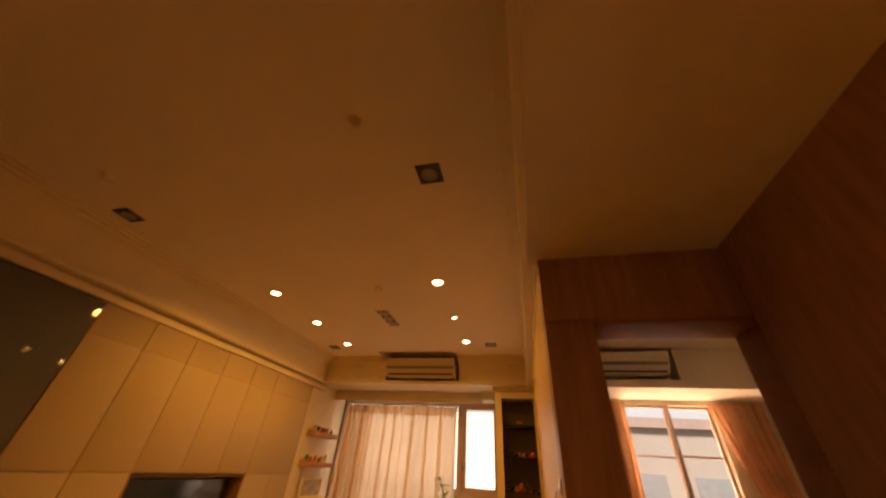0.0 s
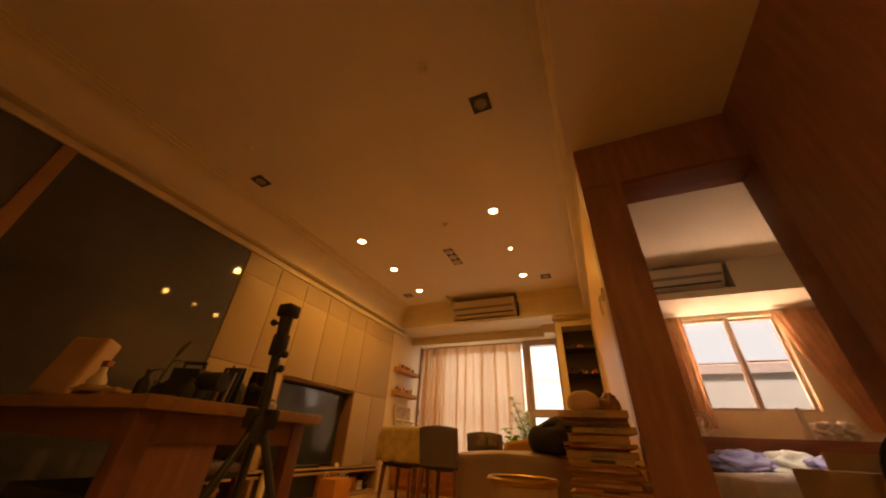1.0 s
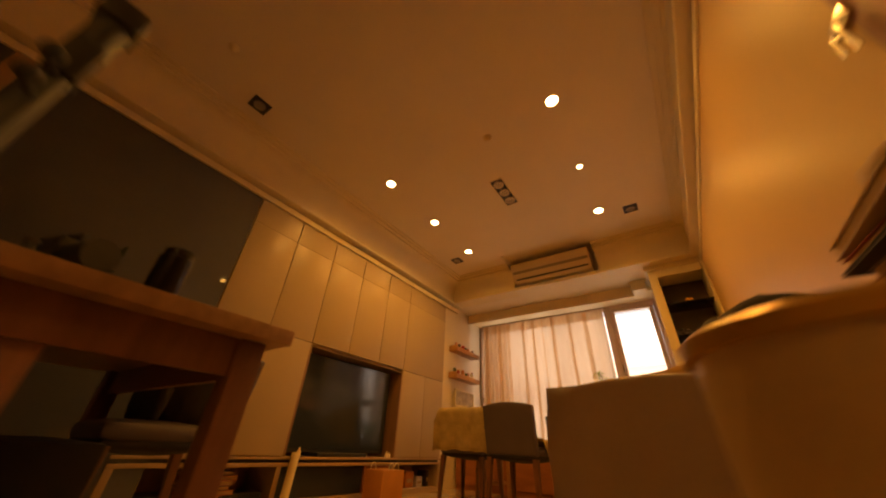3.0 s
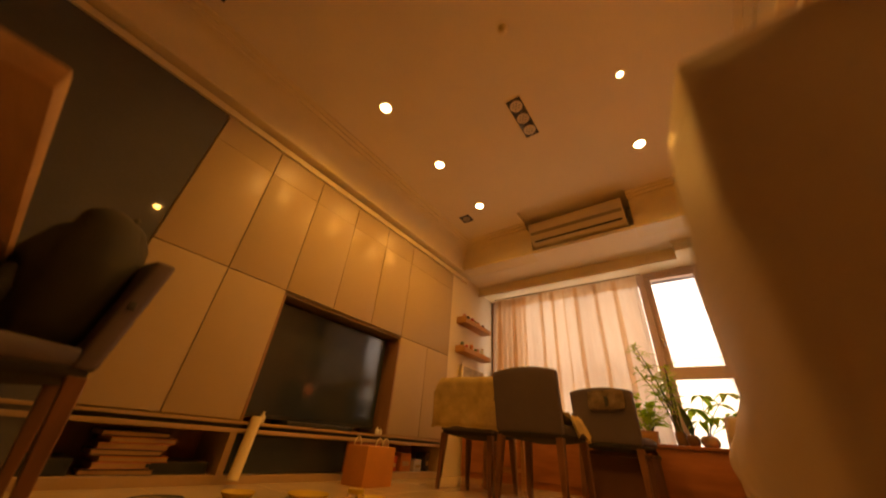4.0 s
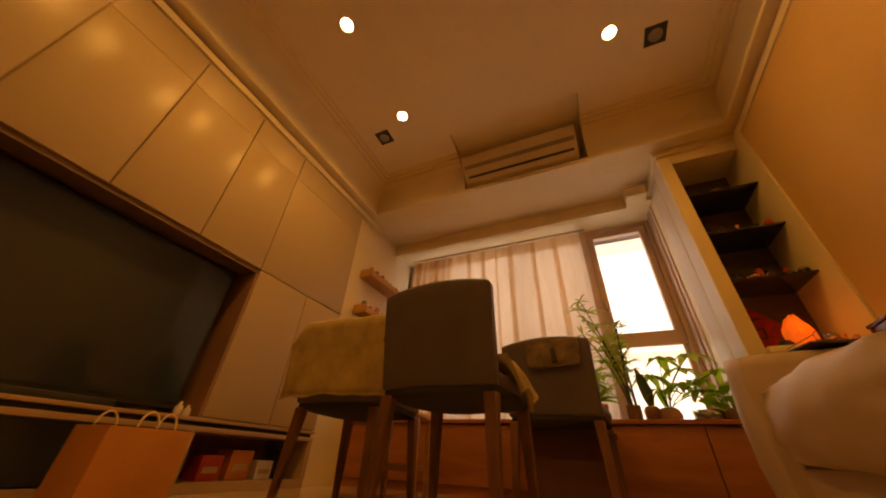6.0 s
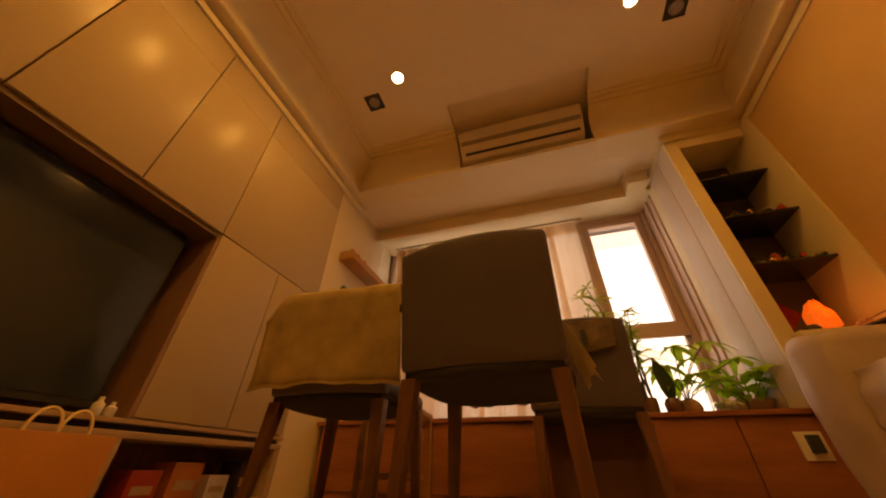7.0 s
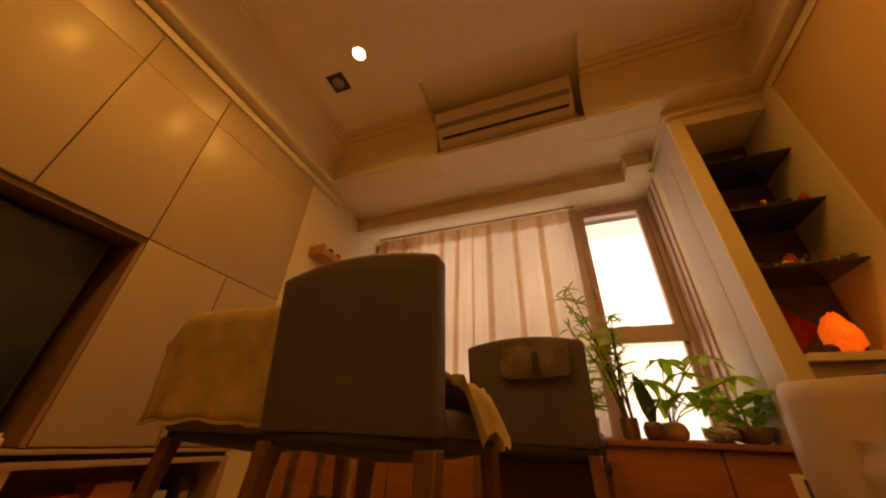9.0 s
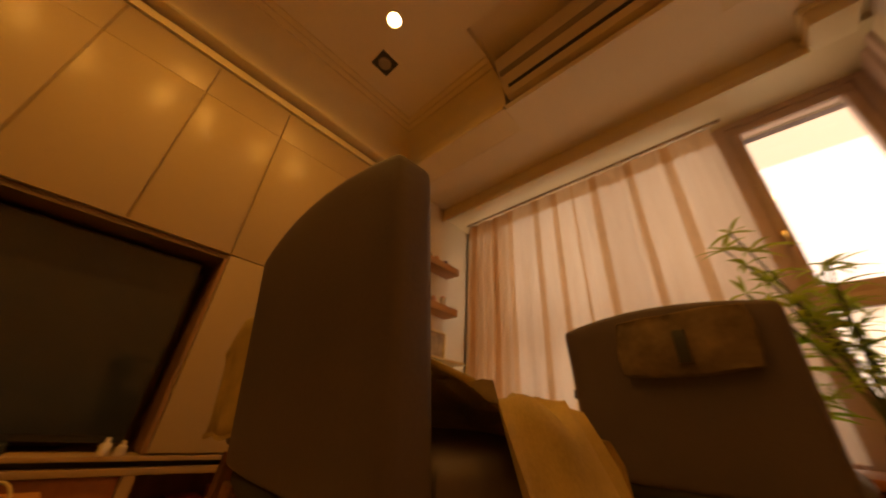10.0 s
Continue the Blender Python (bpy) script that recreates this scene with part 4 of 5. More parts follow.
def broad_plant(x, y, h, n, size, seed, m, m_pot, pts, label, tilt=(0, 0)):
    r = random.Random(seed)
    t = thing("broadleaf_plant", label, "plant", (x, y, 0.45))
    pot(t, pts, m_pot)
    z0 = pts[-1][1]
    leaves = bmesh.new()
    stems = bmesh.new()
    for k in range(n):
        a = 6.28 * k / n + r.uniform(-0.4, 0.4)
        reach = r.uniform(0.05, 0.17)
        top = Vector((math.cos(a) * reach + tilt[0] * r.random(), math.sin(a) * reach * 0.8, z0 + h * r.uniform(0.25, 1.0)))
        rod(stems, (0.01 * math.cos(a), 0.01 * math.sin(a), z0), top, 0.004, 0.002, 6)
        foot = Vector((0.01 * math.cos(a), 0.01 * math.sin(a), z0))
        for u in (0.7, 1.0):
            for q in range(r.randint(2, 3)):
                b = a + r.uniform(-2.2, 2.2)
                leaf(leaves, foot.lerp(top, u), (math.cos(b), math.sin(b), r.uniform(-0.1, 0.8)), size * r.uniform(0.6, 1.1), size * r.uniform(0.22, 0.33), r.uniform(0.2, 0.7), 7)
    part("stem", stems, STEM, t)
    part("leaves", leaves, m, t, "", 180)
    return t


bamboo(1.37, 1.28, 0.88, 7, 4)
ROUND_POT = [(0.035, 0), (0.062, 0.018), (0.07, 0.045), (0.06, 0.075), (0.045, 0.09), (0.04, 0.09), (0.04, 0.08), (0.0005, 0.08)]
BOWL = [(0.05, 0), (0.09, 0.03), (0.11, 0.075), (0.105, 0.078), (0.09, 0.06), (0.0005, 0.055)]
def umbrella_plant(x, y, seed):
    """Thin stems that each end in a drooping wheel of oval leaves."""
    r = random.Random(seed)
    t = thing("umbrella_plant", "leafy green umbrella plant in a round pink pot", "plant", (x, y, 0.45))
    pot(t, ROUND_POT, TERRA)
    for dx, dy, top in ((0.20, 0.0, 0.42), (0.30, -0.03, 0.30), (0.13, 0.05, 0.34), (0.03, -0.02, 0.40), (-0.05, 0.04, 0.30), (0.22, 0.06, 0.20), (0.09, -0.05, 0.22), (-0.02, -0.05, 0.19)):
        bm = bmesh.new()
        pts = [(0.012 * dx / 0.2 + dx * u ** 1.7, dy * u, 0.075 + (top - 0.075) * u) for u in (0, 0.25, 0.5, 0.75, 1)]
        tube(bm, pts, 0.0035, 6)
        part("stem", bm, STEM, t)
        bm = bmesh.new()
        n = r.randint(5, 7)
        for q in range(n):
            b = 6.2832 * q / n + r.uniform(-0.3, 0.3)
            leaf(bm, pts[-1], (math.cos(b), math.sin(b), r.uniform(-0.1, 0.45)), r.uniform(0.11, 0.18), r.uniform(0.028, 0.042), r.uniform(0.35, 0.9), 8)
        part("leaf_wheel", bm, r.choice((LEAF, LEAF, LEAF2)), t, "", 180)
    return t


umbrella_plant(1.57, 1.27, 12)
broad_plant(1.90, 1.28, 0.24, 12, 0.14, 21, LEAF, mat("grey_bowl", (0.36, 0.28, 0.22), 0.4), BOWL, "low green plant in a grey bowl")
broad_plant(1.12, 1.40, 0.36, 12, 0.16, 31, LEAF, mat("brown_pot", (0.2, 0.09, 0.05), 0.4), ROUND_POT, "bushy green plant in a brown pot")
tray = thing("glass_tray", "clear glass tray with small cuttings", "tray", (1.77, 1.24, 0.45))
bm = bmesh.new()
lathe(bm, 0, 0, [(0.06, 0), (0.075, 0.004), (0.085, 0.07), (0.08, 0.07), (0.07, 0.012), (0.0005, 0.01)], 24)
part("bowl", bm, glass("tray_glass", (0.95, 0.95, 0.9), 0.05), tray)
bm = bmesh.new()
ball(bm, (0, 0, 0.04), 0.066, 1, 1, 0.5, 4, 0.5)
part("pebble_heap", bm, mat("white_pebble", (0.75, 0.7, 0.66), 0.5, vary=0.3, scale=60, bump=0.4), tray, "heap of white pebbles", 180)
r9 = random.Random(9)
for k in range(10):
    a = r9.uniform(0, 6.28)
    bm = bmesh.new()
    leaf(bm, (0.03 * math.cos(a), 0.03 * math.sin(a), 0.012), (math.cos(a) * 0.6, math.sin(a) * 0.6, 1), 0.11, 0.012, 0.3)
    part("leaf", bm, LEAF2, tray, "", 180)
egg = thing("big_leaf_cutting", "large dark green leaf standing in a brown jar", "plant", (1.46, 1.15, 0.45))
bm = bmesh.new()
lathe(bm, 0, 0, [(0.03, 0), (0.045, 0.02), (0.048, 0.06), (0.034, 0.085), (0.03, 0.085), (0.0005, 0.07)], 20)
part("jar", bm, mat("brown_jar", (0.16, 0.08, 0.045), 0.3), egg, "", 60)
for k, (tilt, ln, w) in enumerate((((-0.15, -0.1, 1.0), 0.27, 0.062), ((0.5, 0.1, 1.0), 0.16, 0.03))):
    bm = bmesh.new()
    leaf(bm, (0, 0, 0.07), tilt, ln, w, 0.05, 10)
    part("leaf", bm, mat("dark_leaf_%s" % "ab"[k], (0.05, 0.10, 0.025), 0.35, vary=0.4), egg, "", 180)
fern = thing("fern", "small feathery green fern in a basket", "plant", (1.14, 1.16, 0.45))
bm = bmesh.new()
lathe(bm, 0, 0, [(0.05, 0), (0.065, 0.01), (0.075, 0.10), (0.068, 0.10), (0.0005, 0.08)], 20)
part("basket", bm, PINE, fern)
rf = random.Random(77)
for k in range(16):
    a = 6.2832 * k / 16 + rf.uniform(-0.2, 0.2)
    ln = rf.uniform(0.28, 0.44)
    bm = bmesh.new()
    pts = []
    for q in range(11):
        u = q / 10
        pts.append(Vector((math.cos(a) * ln * u, math.sin(a) * ln * 0.7 * u, 0.09 + ln * (1.35 * u - 0.95 * u * u))))
    tube(bm, pts, 0.002, 4)
    side = Vector((-math.sin(a), math.cos(a), 0))
    for q in range(2, 11):
        for s_ in (-1, 1):
            leaf(bm, pts[q], side * s_ + Vector((math.cos(a), math.sin(a), 0)) * 0.5, 0.05 * (1.15 - q / 11), 0.006, 0.3, 3)
    part("frond", bm, LEAF2, fern, "", 180)
outlet = thing("wall_socket", "pale socket plate with a black plug", "socket", (1.94, 1.03, 0.29))
part("plate", block(-0.055, 0.055, -0.008, 0.0, -0.06, 0.06, bevel=0.003), WHITEPL, outlet)
part("plug", block(-0.02, 0.03, -0.03, -0.008, -0.03, 0.045, bevel=0.004), BLACK, outlet)

# ---- things in the display case ----
SALT = glow("salt_glow", (1.0, 0.15, 0.01), 0.46)
nz_ = SALT.node_tree.nodes.new("ShaderNodeTexNoise")
nz_.inputs["Scale"].default_value, nz_.inputs["Detail"].default_value = 16, 5
rp_ = SALT.node_tree.nodes.new("ShaderNodeValToRGB")
rp_.color_ramp.elements[0].position, rp_.color_ramp.elements[1].position = 0.3, 0.72
rp_.color_ramp.elements[0].color, rp_.color_ramp.elements[1].color = (0.75, 0.06, 0.004, 1), (1.0, 0.22, 0.02, 1)
SALT.node_tree.links.new(nz_.outputs[0], rp_.inputs[0])
SALT.node_tree.links.new(rp_.outputs[0], SALT.node_tree.nodes["Principled BSDF"].inputs["Emission Color"])
salt = thing("salt_lamp", "glowing orange rock salt lamp", "lamp", (2.315, 1.07, 0.80))
bm = bmesh.new()
cyl(bm, 0, 0, 0, 0.02, 0.06, 0.055)
part("base", bm, DARKWOOD, salt)
bm = bmesh.new()
ball(bm, (0, 0, 0.112), 0.085, 0.88, 0.78, 1.22, 3, 0.26)
for v in bm.verts:
    k = 1 - 0.45 * max(0, (v.co.z - 0.08) / 0.14)
    v.co.x, v.co.y = v.co.x * k, v.co.y * k
part("rock", bm, SALT, salt, "", 40)
d = bpy.data.lights.new("salt_bulb", "POINT")
d.energy, d.color, d.shadow_soft_size = 0.22, (1.0, 0.25, 0.05), 0.06
new("salt_bulb", d).location = (2.33, 0.965, 0.95)
banner = thing("red_paper_banner", "red paper square with dark brush strokes", "banner", (2.20, 1.262, 1.0))
bm = block(-0.12, 0.12, -0.003, 0.003, -0.12, 0.12)
bmesh.ops.rotate(bm, verts=bm.verts, cent=(0, 0, 0), matrix=Matrix.Rotation(radians(45), 3, "Y"))
part("sheet", bm, mat("red_paper", (0.36, 0.022, 0.014), 0.6, vary=0.5, scale=22), banner)
for k, (x, z, w, h) in enumerate(((0, 0.07, 0.09, 0.014), (0, 0.03, 0.012, 0.10), (-0.04, -0.02, 0.012, 0.07), (0.04, -0.02, 0.012, 0.07), (0, -0.06, 0.08, 0.012), (0, 0.0, 0.06, 0.01))):
    part("stroke", block(x - w / 2, x + w / 2, -0.006, -0.0035, z - h / 2, z + h / 2), BLACK, banner)
GOLD = mat("gold", (0.75, 0.45, 0.14), 0.25, 1.0, vary=0.15)
CLEAR = glass("ornament_glass", (0.95, 0.93, 0.9), 0.04)


def ornament(x, y, z, r, kind, m):
    t = thing("case_ornament", "small shiny ornament on a glass shelf", "ornament", (x, y, z), 0, "case ornaments")
    bm = bmesh.new()
    if kind == 0:
        lathe(bm, 0, 0, [(r * 0.5, 0), (r * 0.9, r * 0.3), (r, r * 0.8), (r * 0.7, r * 1.3), (r * 0.6, r * 1.3), (r * 0.85, r * 0.8), (0.0005, r * 0.3)], 18)
    elif kind == 1:
        lathe(bm, 0, 0, [(r * 0.6, 0), (r * 0.15, r * 0.15), (r * 0.12, r * 0.9), (r * 0.55, r * 1.3), (r * 0.5, r * 2), (r * 0.45, r * 2), (0.0005, r * 1.3)], 18)
    else:
        ball(bm, (0, 0, r * 0.75), r * 0.8, 1, 0.9, 0.95, 2, 0.3)
        ball(bm, (r * 0.3, 0, r * 1.5), r * 0.4, 1, 1, 1, 2, 0.2)
    part("body", bm, m, t, "", 60)
    return t


ornament(2.30, 1.06, 1.976, 0.05, 0, GOLD)
ornament(2.17, 1.12, 1.976, 0.04, 2, COLS[3])
for x, z, r, k, m in ((2.14, 1.61, 0.045, 1, CLEAR), (2.24, 1.61, 0.04, 0, CLEAR), (2.33, 1.61, 0.03, 2, COLS[1]), (2.41, 1.61, 0.03, 2, GOLD),
                      (2.10, 1.242, 0.045, 1, CLEAR), (2.18, 1.242, 0.05, 0, CLEAR), (2.27, 1.242, 0.05, 2, COLS[0]), (2.35, 1.242, 0.045, 1, CLEAR), (2.43, 1.242, 0.04, 0, CLEAR), (2.21, 1.242, 0.03, 2, COLS[2]),
                      (2.44, 0.80, 0.035, 2, COLS[1]), (2.49, 0.80, 0.03, 2, COLS[5]), (2.40, 0.80, 0.03, 2, COLS[5]), (2.20, 0.80, 0.035, 0, COLS[3])):
    ornament(x, 1.05 + 0.06 * rnd.random() if z > 0.9 else 0.99, z, r, k, m)
for k, (x, z) in enumerate(((2.13, 1.242), (2.23, 1.242), (2.31, 1.242), (2.39, 1.242), (2.47, 1.242), (2.19, 1.61), (2.28, 1.61), (2.37, 1.61), (2.45, 1.61))):
    ornament(x, 1.0, z, 0.026 + 0.004 * (k % 3), (1, 0, 2)[k % 3], (CLEAR, GOLD, CLEAR, COLS[0], CLEAR)[k % 5])

# magazines and keys on the sofa's arm
mag = thing("magazine", "glossy dark magazine lying on the sofa arm", "magazine", (2.05, 0.315, 0.622), 10)
bm = block(-0.14, 0.14, -0.10, 0.10, 0.0, 0.006, bevel=0.001)
box(bm, -0.11, 0.16, -0.09, 0.105, 0.0065, 0.012, bevel=0.001)
part("page_block", bm, mat("magazine_cover", (0.13, 0.09, 0.08), 0.2, vary=0.5, scale=20), mag)
keys = thing("spectacles", "steel spectacles on a magazine", "spectacles", (2.02, 0.27, 0.636), 30)
bm = bmesh.new()
for s in (-1, 1):
    tube(bm, [(s * 0.033 + 0.026 * math.cos(6.2832 * k / 20), 0, 0.022 + 0.02 * math.sin(6.2832 * k / 20)) for k in range(20)], 0.002, 5, True)
    rod(bm, (s * 0.058, 0, 0.028), (s * 0.05, 0.12, 0.004), 0.002, None, 5)
rod(bm, (-0.007, 0, 0.026), (0.007, 0, 0.026), 0.002, None, 5)
part("frame", bm, STEEL, keys)
tin = thing("red_tray_box", "dark red lacquer box on the sofa arm", "box", (2.36, 0.31, 0.622), -4)
part("body", block(-0.15, 0.15, -0.07, 0.07, 0.0, 0.085, bevel=0.005), mat("dark_red_lacquer", (0.14, 0.03, 0.025), 0.25), tin)
part("lid", block(-0.154, 0.154, -0.074, 0.074, 0.086, 0.10, bevel=0.004), mat("dark_red_lid", (0.12, 0.028, 0.024), 0.25), tin)
part("card", block(-0.06, -0.045, -0.078, -0.0745, 0.01, 0.09), TRIM, tin, "pale card stuck to the front")
gad = thing("black_gadget", "small black gadget on the lacquer box", "gadget", (2.33, 0.31, 0.723), 20)
part("case", block(-0.04, 0.04, -0.025, 0.025, 0.0, 0.05, bevel=0.006), BLACK, gad)
part("screen", block(-0.034, 0.034, -0.0275, -0.0255, 0.008, 0.044), SCREEN, gad)

# ---- media bench things ----
bag = thing("paper_bag", "orange kraft paper bag with white rope handles", "bag", (-0.55, -0.59, 0), 2)
bm = block(-0.11, 0.11, -0.15, 0.15, 0.0, 0.25, bevel=0.003)
part("body", bm, mat("orange_kraft", (0.58, 0.26, 0.10), 0.7, vary=0.15), bag)
for y0, x0 in ((-0.07, -0.09), (0.05, 0.09), (-0.02, 0.09)):
    bm = bmesh.new()
    tube(bm, arch(x0, y0, 0.25, 0.035, 0.055, "y"), 0.004)
    part("handle", bm, TRIM, bag)
for k, (y, w, h, m) in enumerate(((0.02, 0.13, 0.12, COLS[0]), (0.20, 0.16, 0.15, COLS[1]), (0.38, 0.14, 0.10, COLS[2]), (0.53, 0.08, 0.16, COLS[3]))):
    t = thing("small_box", "small coloured carton in an open bay", "box", (-0.95, y, 0.045), k * 4, "bay boxes")
    part("carton", block(-0.06, 0.06, -w / 2, w / 2, 0, h, bevel=0.003), m, t)
    part("label_strip", block(0.0605, 0.063, -w / 3, w / 3, h * 0.3, h * 0.55), PAPER, t)
for k in range(7):
    t = thing("book", "worn book lying in the open bay", "book", (-0.97, -2.0 + 0.02 * (k % 3), 0.045 + k * 0.028), (k * 7) % 9 - 4, "bay books")
    m = COLS[(k * 2 + 3) % 6]
    bm = block(-0.10, 0.12, -0.15, 0.15, 0.0, 0.004)
    box(bm, -0.10, 0.12, -0.15, 0.15, 0.022, 0.026)
    box(bm, -0.10, -0.096, -0.15, 0.15, 0.004, 0.022)
    part("cover", bm, m, t)
    part("page_block", block(-0.095, 0.115, -0.145, 0.145, 0.0042, 0.0218), PAPER, t)
for y, h in ((-2.35, 0.14), (-1.75, 0.12)):
    t = thing("media_player", "black media player box in the bay", "media player", (-0.98, y, 0.045))
    part("case", block(-0.14, 0.12, -0.16, 0.16, 0, h * 0.5, bevel=0.004), BLACK, t)
    part("front_panel", block(0.121, 0.125, -0.15, 0.15, 0.008, h * 0.45), SCREEN, t)

# bottles and a paper roll by the television
for x, y, m, h in ((-0.82, -1.38, TRIM, 0.07), (-0.80, -0.33, COLS[2], 0.06), (-0.81, -0.28, COLS[2], 0.05)):
    t = thing("small_bottle", "small pale bottle on the media bench", "bottle", (x, y, 0.33), 0, "bench bottles")
    bm = bmesh.new()
    lathe(bm, 0, 0, [(0.016, 0), (0.018, h * 0.1), (0.018, h * 0.6), (0.008, h * 0.75), (0.008, h), (0.0005, h)], 14)
    part("body", bm, m, t, "", 50)
roll = thing("paper_roll", "white paper roll leaning against the bench", "paper roll", (-0.70, -1.50, 0.0))
bm = bmesh.new()
rod(bm, (0, 0, 0.03), (-0.05, 0.05, 0.36), 0.032, None, 20)
part("roll", bm, TRIM, roll)

# dishes and leads on the floor
for x, y, r in ((-0.2, -1.32, 0.11), (0.02, -1.08, 0.09), (-0.35, -1.62, 0.08)):
    t = thing("dish", "shallow yellow dish on the tile floor", "dish", (x, y, 0), 0, "floor dishes")
    bm = bmesh.new()
    lathe(bm, 0, 0, [(r * 0.5, 0), (r * 0.8, 0.008), (r, 0.03), (r * 0.97, 0.031), (r * 0.75, 0.013), (0.0005, 0.01)], 30)
    part("body", bm, mat("yellow_glaze", (0.55, 0.38, 0.08), 0.2), t, "", 60)
jar = thing("yellow_jar", "clear jar with a yellow lid on the floor", "jar", (0.12, -1.28, 0))
bm = bmesh.new()
lathe(bm, 0, 0, [(0.04, 0), (0.042, 0.004), (0.042, 0.06), (0.036, 0.07), (0.034, 0.07), (0.039, 0.058), (0.039, 0.006), (0.0005, 0.006)], 22)
part("glass", bm, CLEAR, jar)
bm = bmesh.new()
lathe(bm, 0, 0, [(0.039, 0.071), (0.039, 0.088), (0.0005, 0.089)], 22)
part("lid", bm, mat("yellow_lid", (0.6, 0.4, 0.05), 0.4), jar)
lead = thing("power_lead", "black power lead coiled on the floor", "cable", (-0.45, -1.95, 0.006))
cu = bpy.data.curves.new("lead", "CURVE")
cu.dimensions, cu.bevel_depth = "3D", 0.004
sp = cu.splines.new("NURBS")
sp.points.add(29)
for k, p in enumerate(sp.points):
    a = k * 0.7
    p.co = (0.10 * math.cos(a) * (1 + 0.02 * k) + 0.012 * k, 0.13 * math.sin(a), 0.0 + 0.002 * (k % 3), 1)
cable = new("wire", cu)
cable.data.materials.append(BLACK)
cable.parent = lead
part("plug", block(0.40, 0.46, 0.08, 0.12, -0.005, 0.035, bevel=0.006), BLACK, lead)

# ---- by the desk ----
chair_3 = copy_thing(chair_1, pose(-0.11, -2.43, 0, 0, 0, 180))
chair_3["label"] = "taupe dining chair pushed to the desk"
pack = thing("backpack", "bulky black backpack resting on a chair seat", "backpack", (-0.14, -2.60, 0.452), 4)
bm = bmesh.new()
soft_box(bm, -0.18, 0.18, -0.11, 0.12, 0.0, 0.50, 0.05, 7, 0.06, 0.03)
FAB = mat("black_fabric", (0.04, 0.037, 0.036), 0.85, vary=0.3, bump=0.2, grain=200)
part("body", bm, FAB, pack, "", 60)
bm = bmesh.new()
soft_box(bm, -0.13, 0.13, -0.17, -0.10, 0.03, 0.24, 0.03, 5, 0.03, 0.01)
part("pocket", bm, FAB, pack, "", 60)
bm = bmesh.new()
tube(bm, arch(0, 0.06, 0.50, 0.05, 0.07), 0.01)
part("grab_handle", bm, FAB, pack)

tripod = thing("tripod", "black tripod with a folded camera gimbal", "tripod", (1.335, -3.44, 0))
for k in range(3):
    a = 6.28 * k / 3 + 0.4
    bm = bmesh.new()
    rod(bm, (0, 0, 0.70), (0.16 * math.cos(a), 0.16 * math.sin(a), 0.36), 0.013, 0.013, 10)
    rod(bm, (0.155 * math.cos(a), 0.155 * math.sin(a), 0.37), (0.26 * math.cos(a), 0.26 * math.sin(a), 0.0), 0.009, 0.008, 10)
    leg = part("leg", bm, BLACK, tripod)
    bm = bmesh.new()
    ball(bm, (0.26 * math.cos(a), 0.26 * math.sin(a), 0.012), 0.012)
    part("rubber_foot", bm, BLACK, leg)
bm = bmesh.new()
cyl(bm, 0, 0, 0.62, 0.70, 0.035)
for k in range(3):
    a = 6.28 * k / 3 + 0.4
    box(bm, 0.035 * math.cos(a) - 0.016, 0.035 * math.cos(a) + 0.016, 0.035 * math.sin(a) - 0.016, 0.035 * math.sin(a) + 0.016, 0.66, 0.72, 0.004)
part("collar", bm, BLACK, tripod)
bm = bmesh.new()
rod(bm, (0, 0, 0.70), (-0.02, 0.0, 0.92), 0.018, 0.016, 14)
box(bm, -0.045, 0.005, -0.02, 0.02, 0.90, 0.98, 0.006)
rod(bm, (-0.02, 0.0, 0.97), (-0.025, 0, 1.06), 0.022, 0.026, 14)
box(bm, -0.055, 0.01, -0.03, 0.03, 1.05, 1.10, 0.008)
part("gimbal", bm, BLACK, tripod)
for z, s in ((0.84, 1), (0.89, 1), (1.02, -1), (0.78, -1)):
    bm = bmesh.new()
    rod(bm, (-0.02, 0, z), (-0.02 + s * 0.05, -0.01, z + 0.01), 0.006)
    ball(bm, (-0.02 + s * 0.055, -0.01, z + 0.01), 0.014, sub=2)
    part("knob", bm, BLACK, tripod)

camcorder = thing("camcorder", "black video camera standing on the desk", "camera", (0.62, -3.30, 0.75), 20)
part("body", block(-0.07, 0.07, -0.05, 0.05, 0.03, 0.15, bevel=0.01), BLACK, camcorder)
bm = bmesh.new()
rod(bm, (0.06, 0, 0.10), (0.17, 0, 0.10), 0.04, 0.045, 20)
part("lens", bm, BLACK, camcorder)
bm = bmesh.new()
rod(bm, (-0.06, 0, 0.18), (0.05, 0, 0.18), 0.009)
rod(bm, (-0.055, 0, 0.15), (-0.055, 0, 0.18), 0.008)
rod(bm, (0.045, 0, 0.15), (0.045, 0, 0.18), 0.008)
part("grip", bm, BLACK, camcorder)
part("base", block(-0.05, 0.05, -0.04, 0.04, 0.0, 0.03, bevel=0.004), BLACK, camcorder)
mug = thing("black_mug", "black metal thermos mug on the desk", "mug", (0.83, -3.10, 0.75))
bm = bmesh.new()
lathe(bm, 0, 0, [(0.036, 0), (0.04, 0.006), (0.042, 0.14), (0.038, 0.145), (0.038, 0.165), (0.0005, 0.168)], 24)
part("body", bm, mat("black_metal", (0.03, 0.03, 0.03), 0.25, 0.8), mug)
jar2 = thing("glass_jar", "small clear jar near the desk edge", "jar", (0.74, -2.98, 0.75))
bm = bmesh.new()
lathe(bm, 0, 0, [(0.03, 0), (0.034, 0.006), (0.034, 0.05), (0.028, 0.06), (0.0005, 0.062)], 20)
part("body", bm, WHITEPL, jar2)
carton = thing("leaning_cushion", "beige rounded back cushion leaning on the desk", "cushion", (-0.28, -3.44, 0.75), 25)
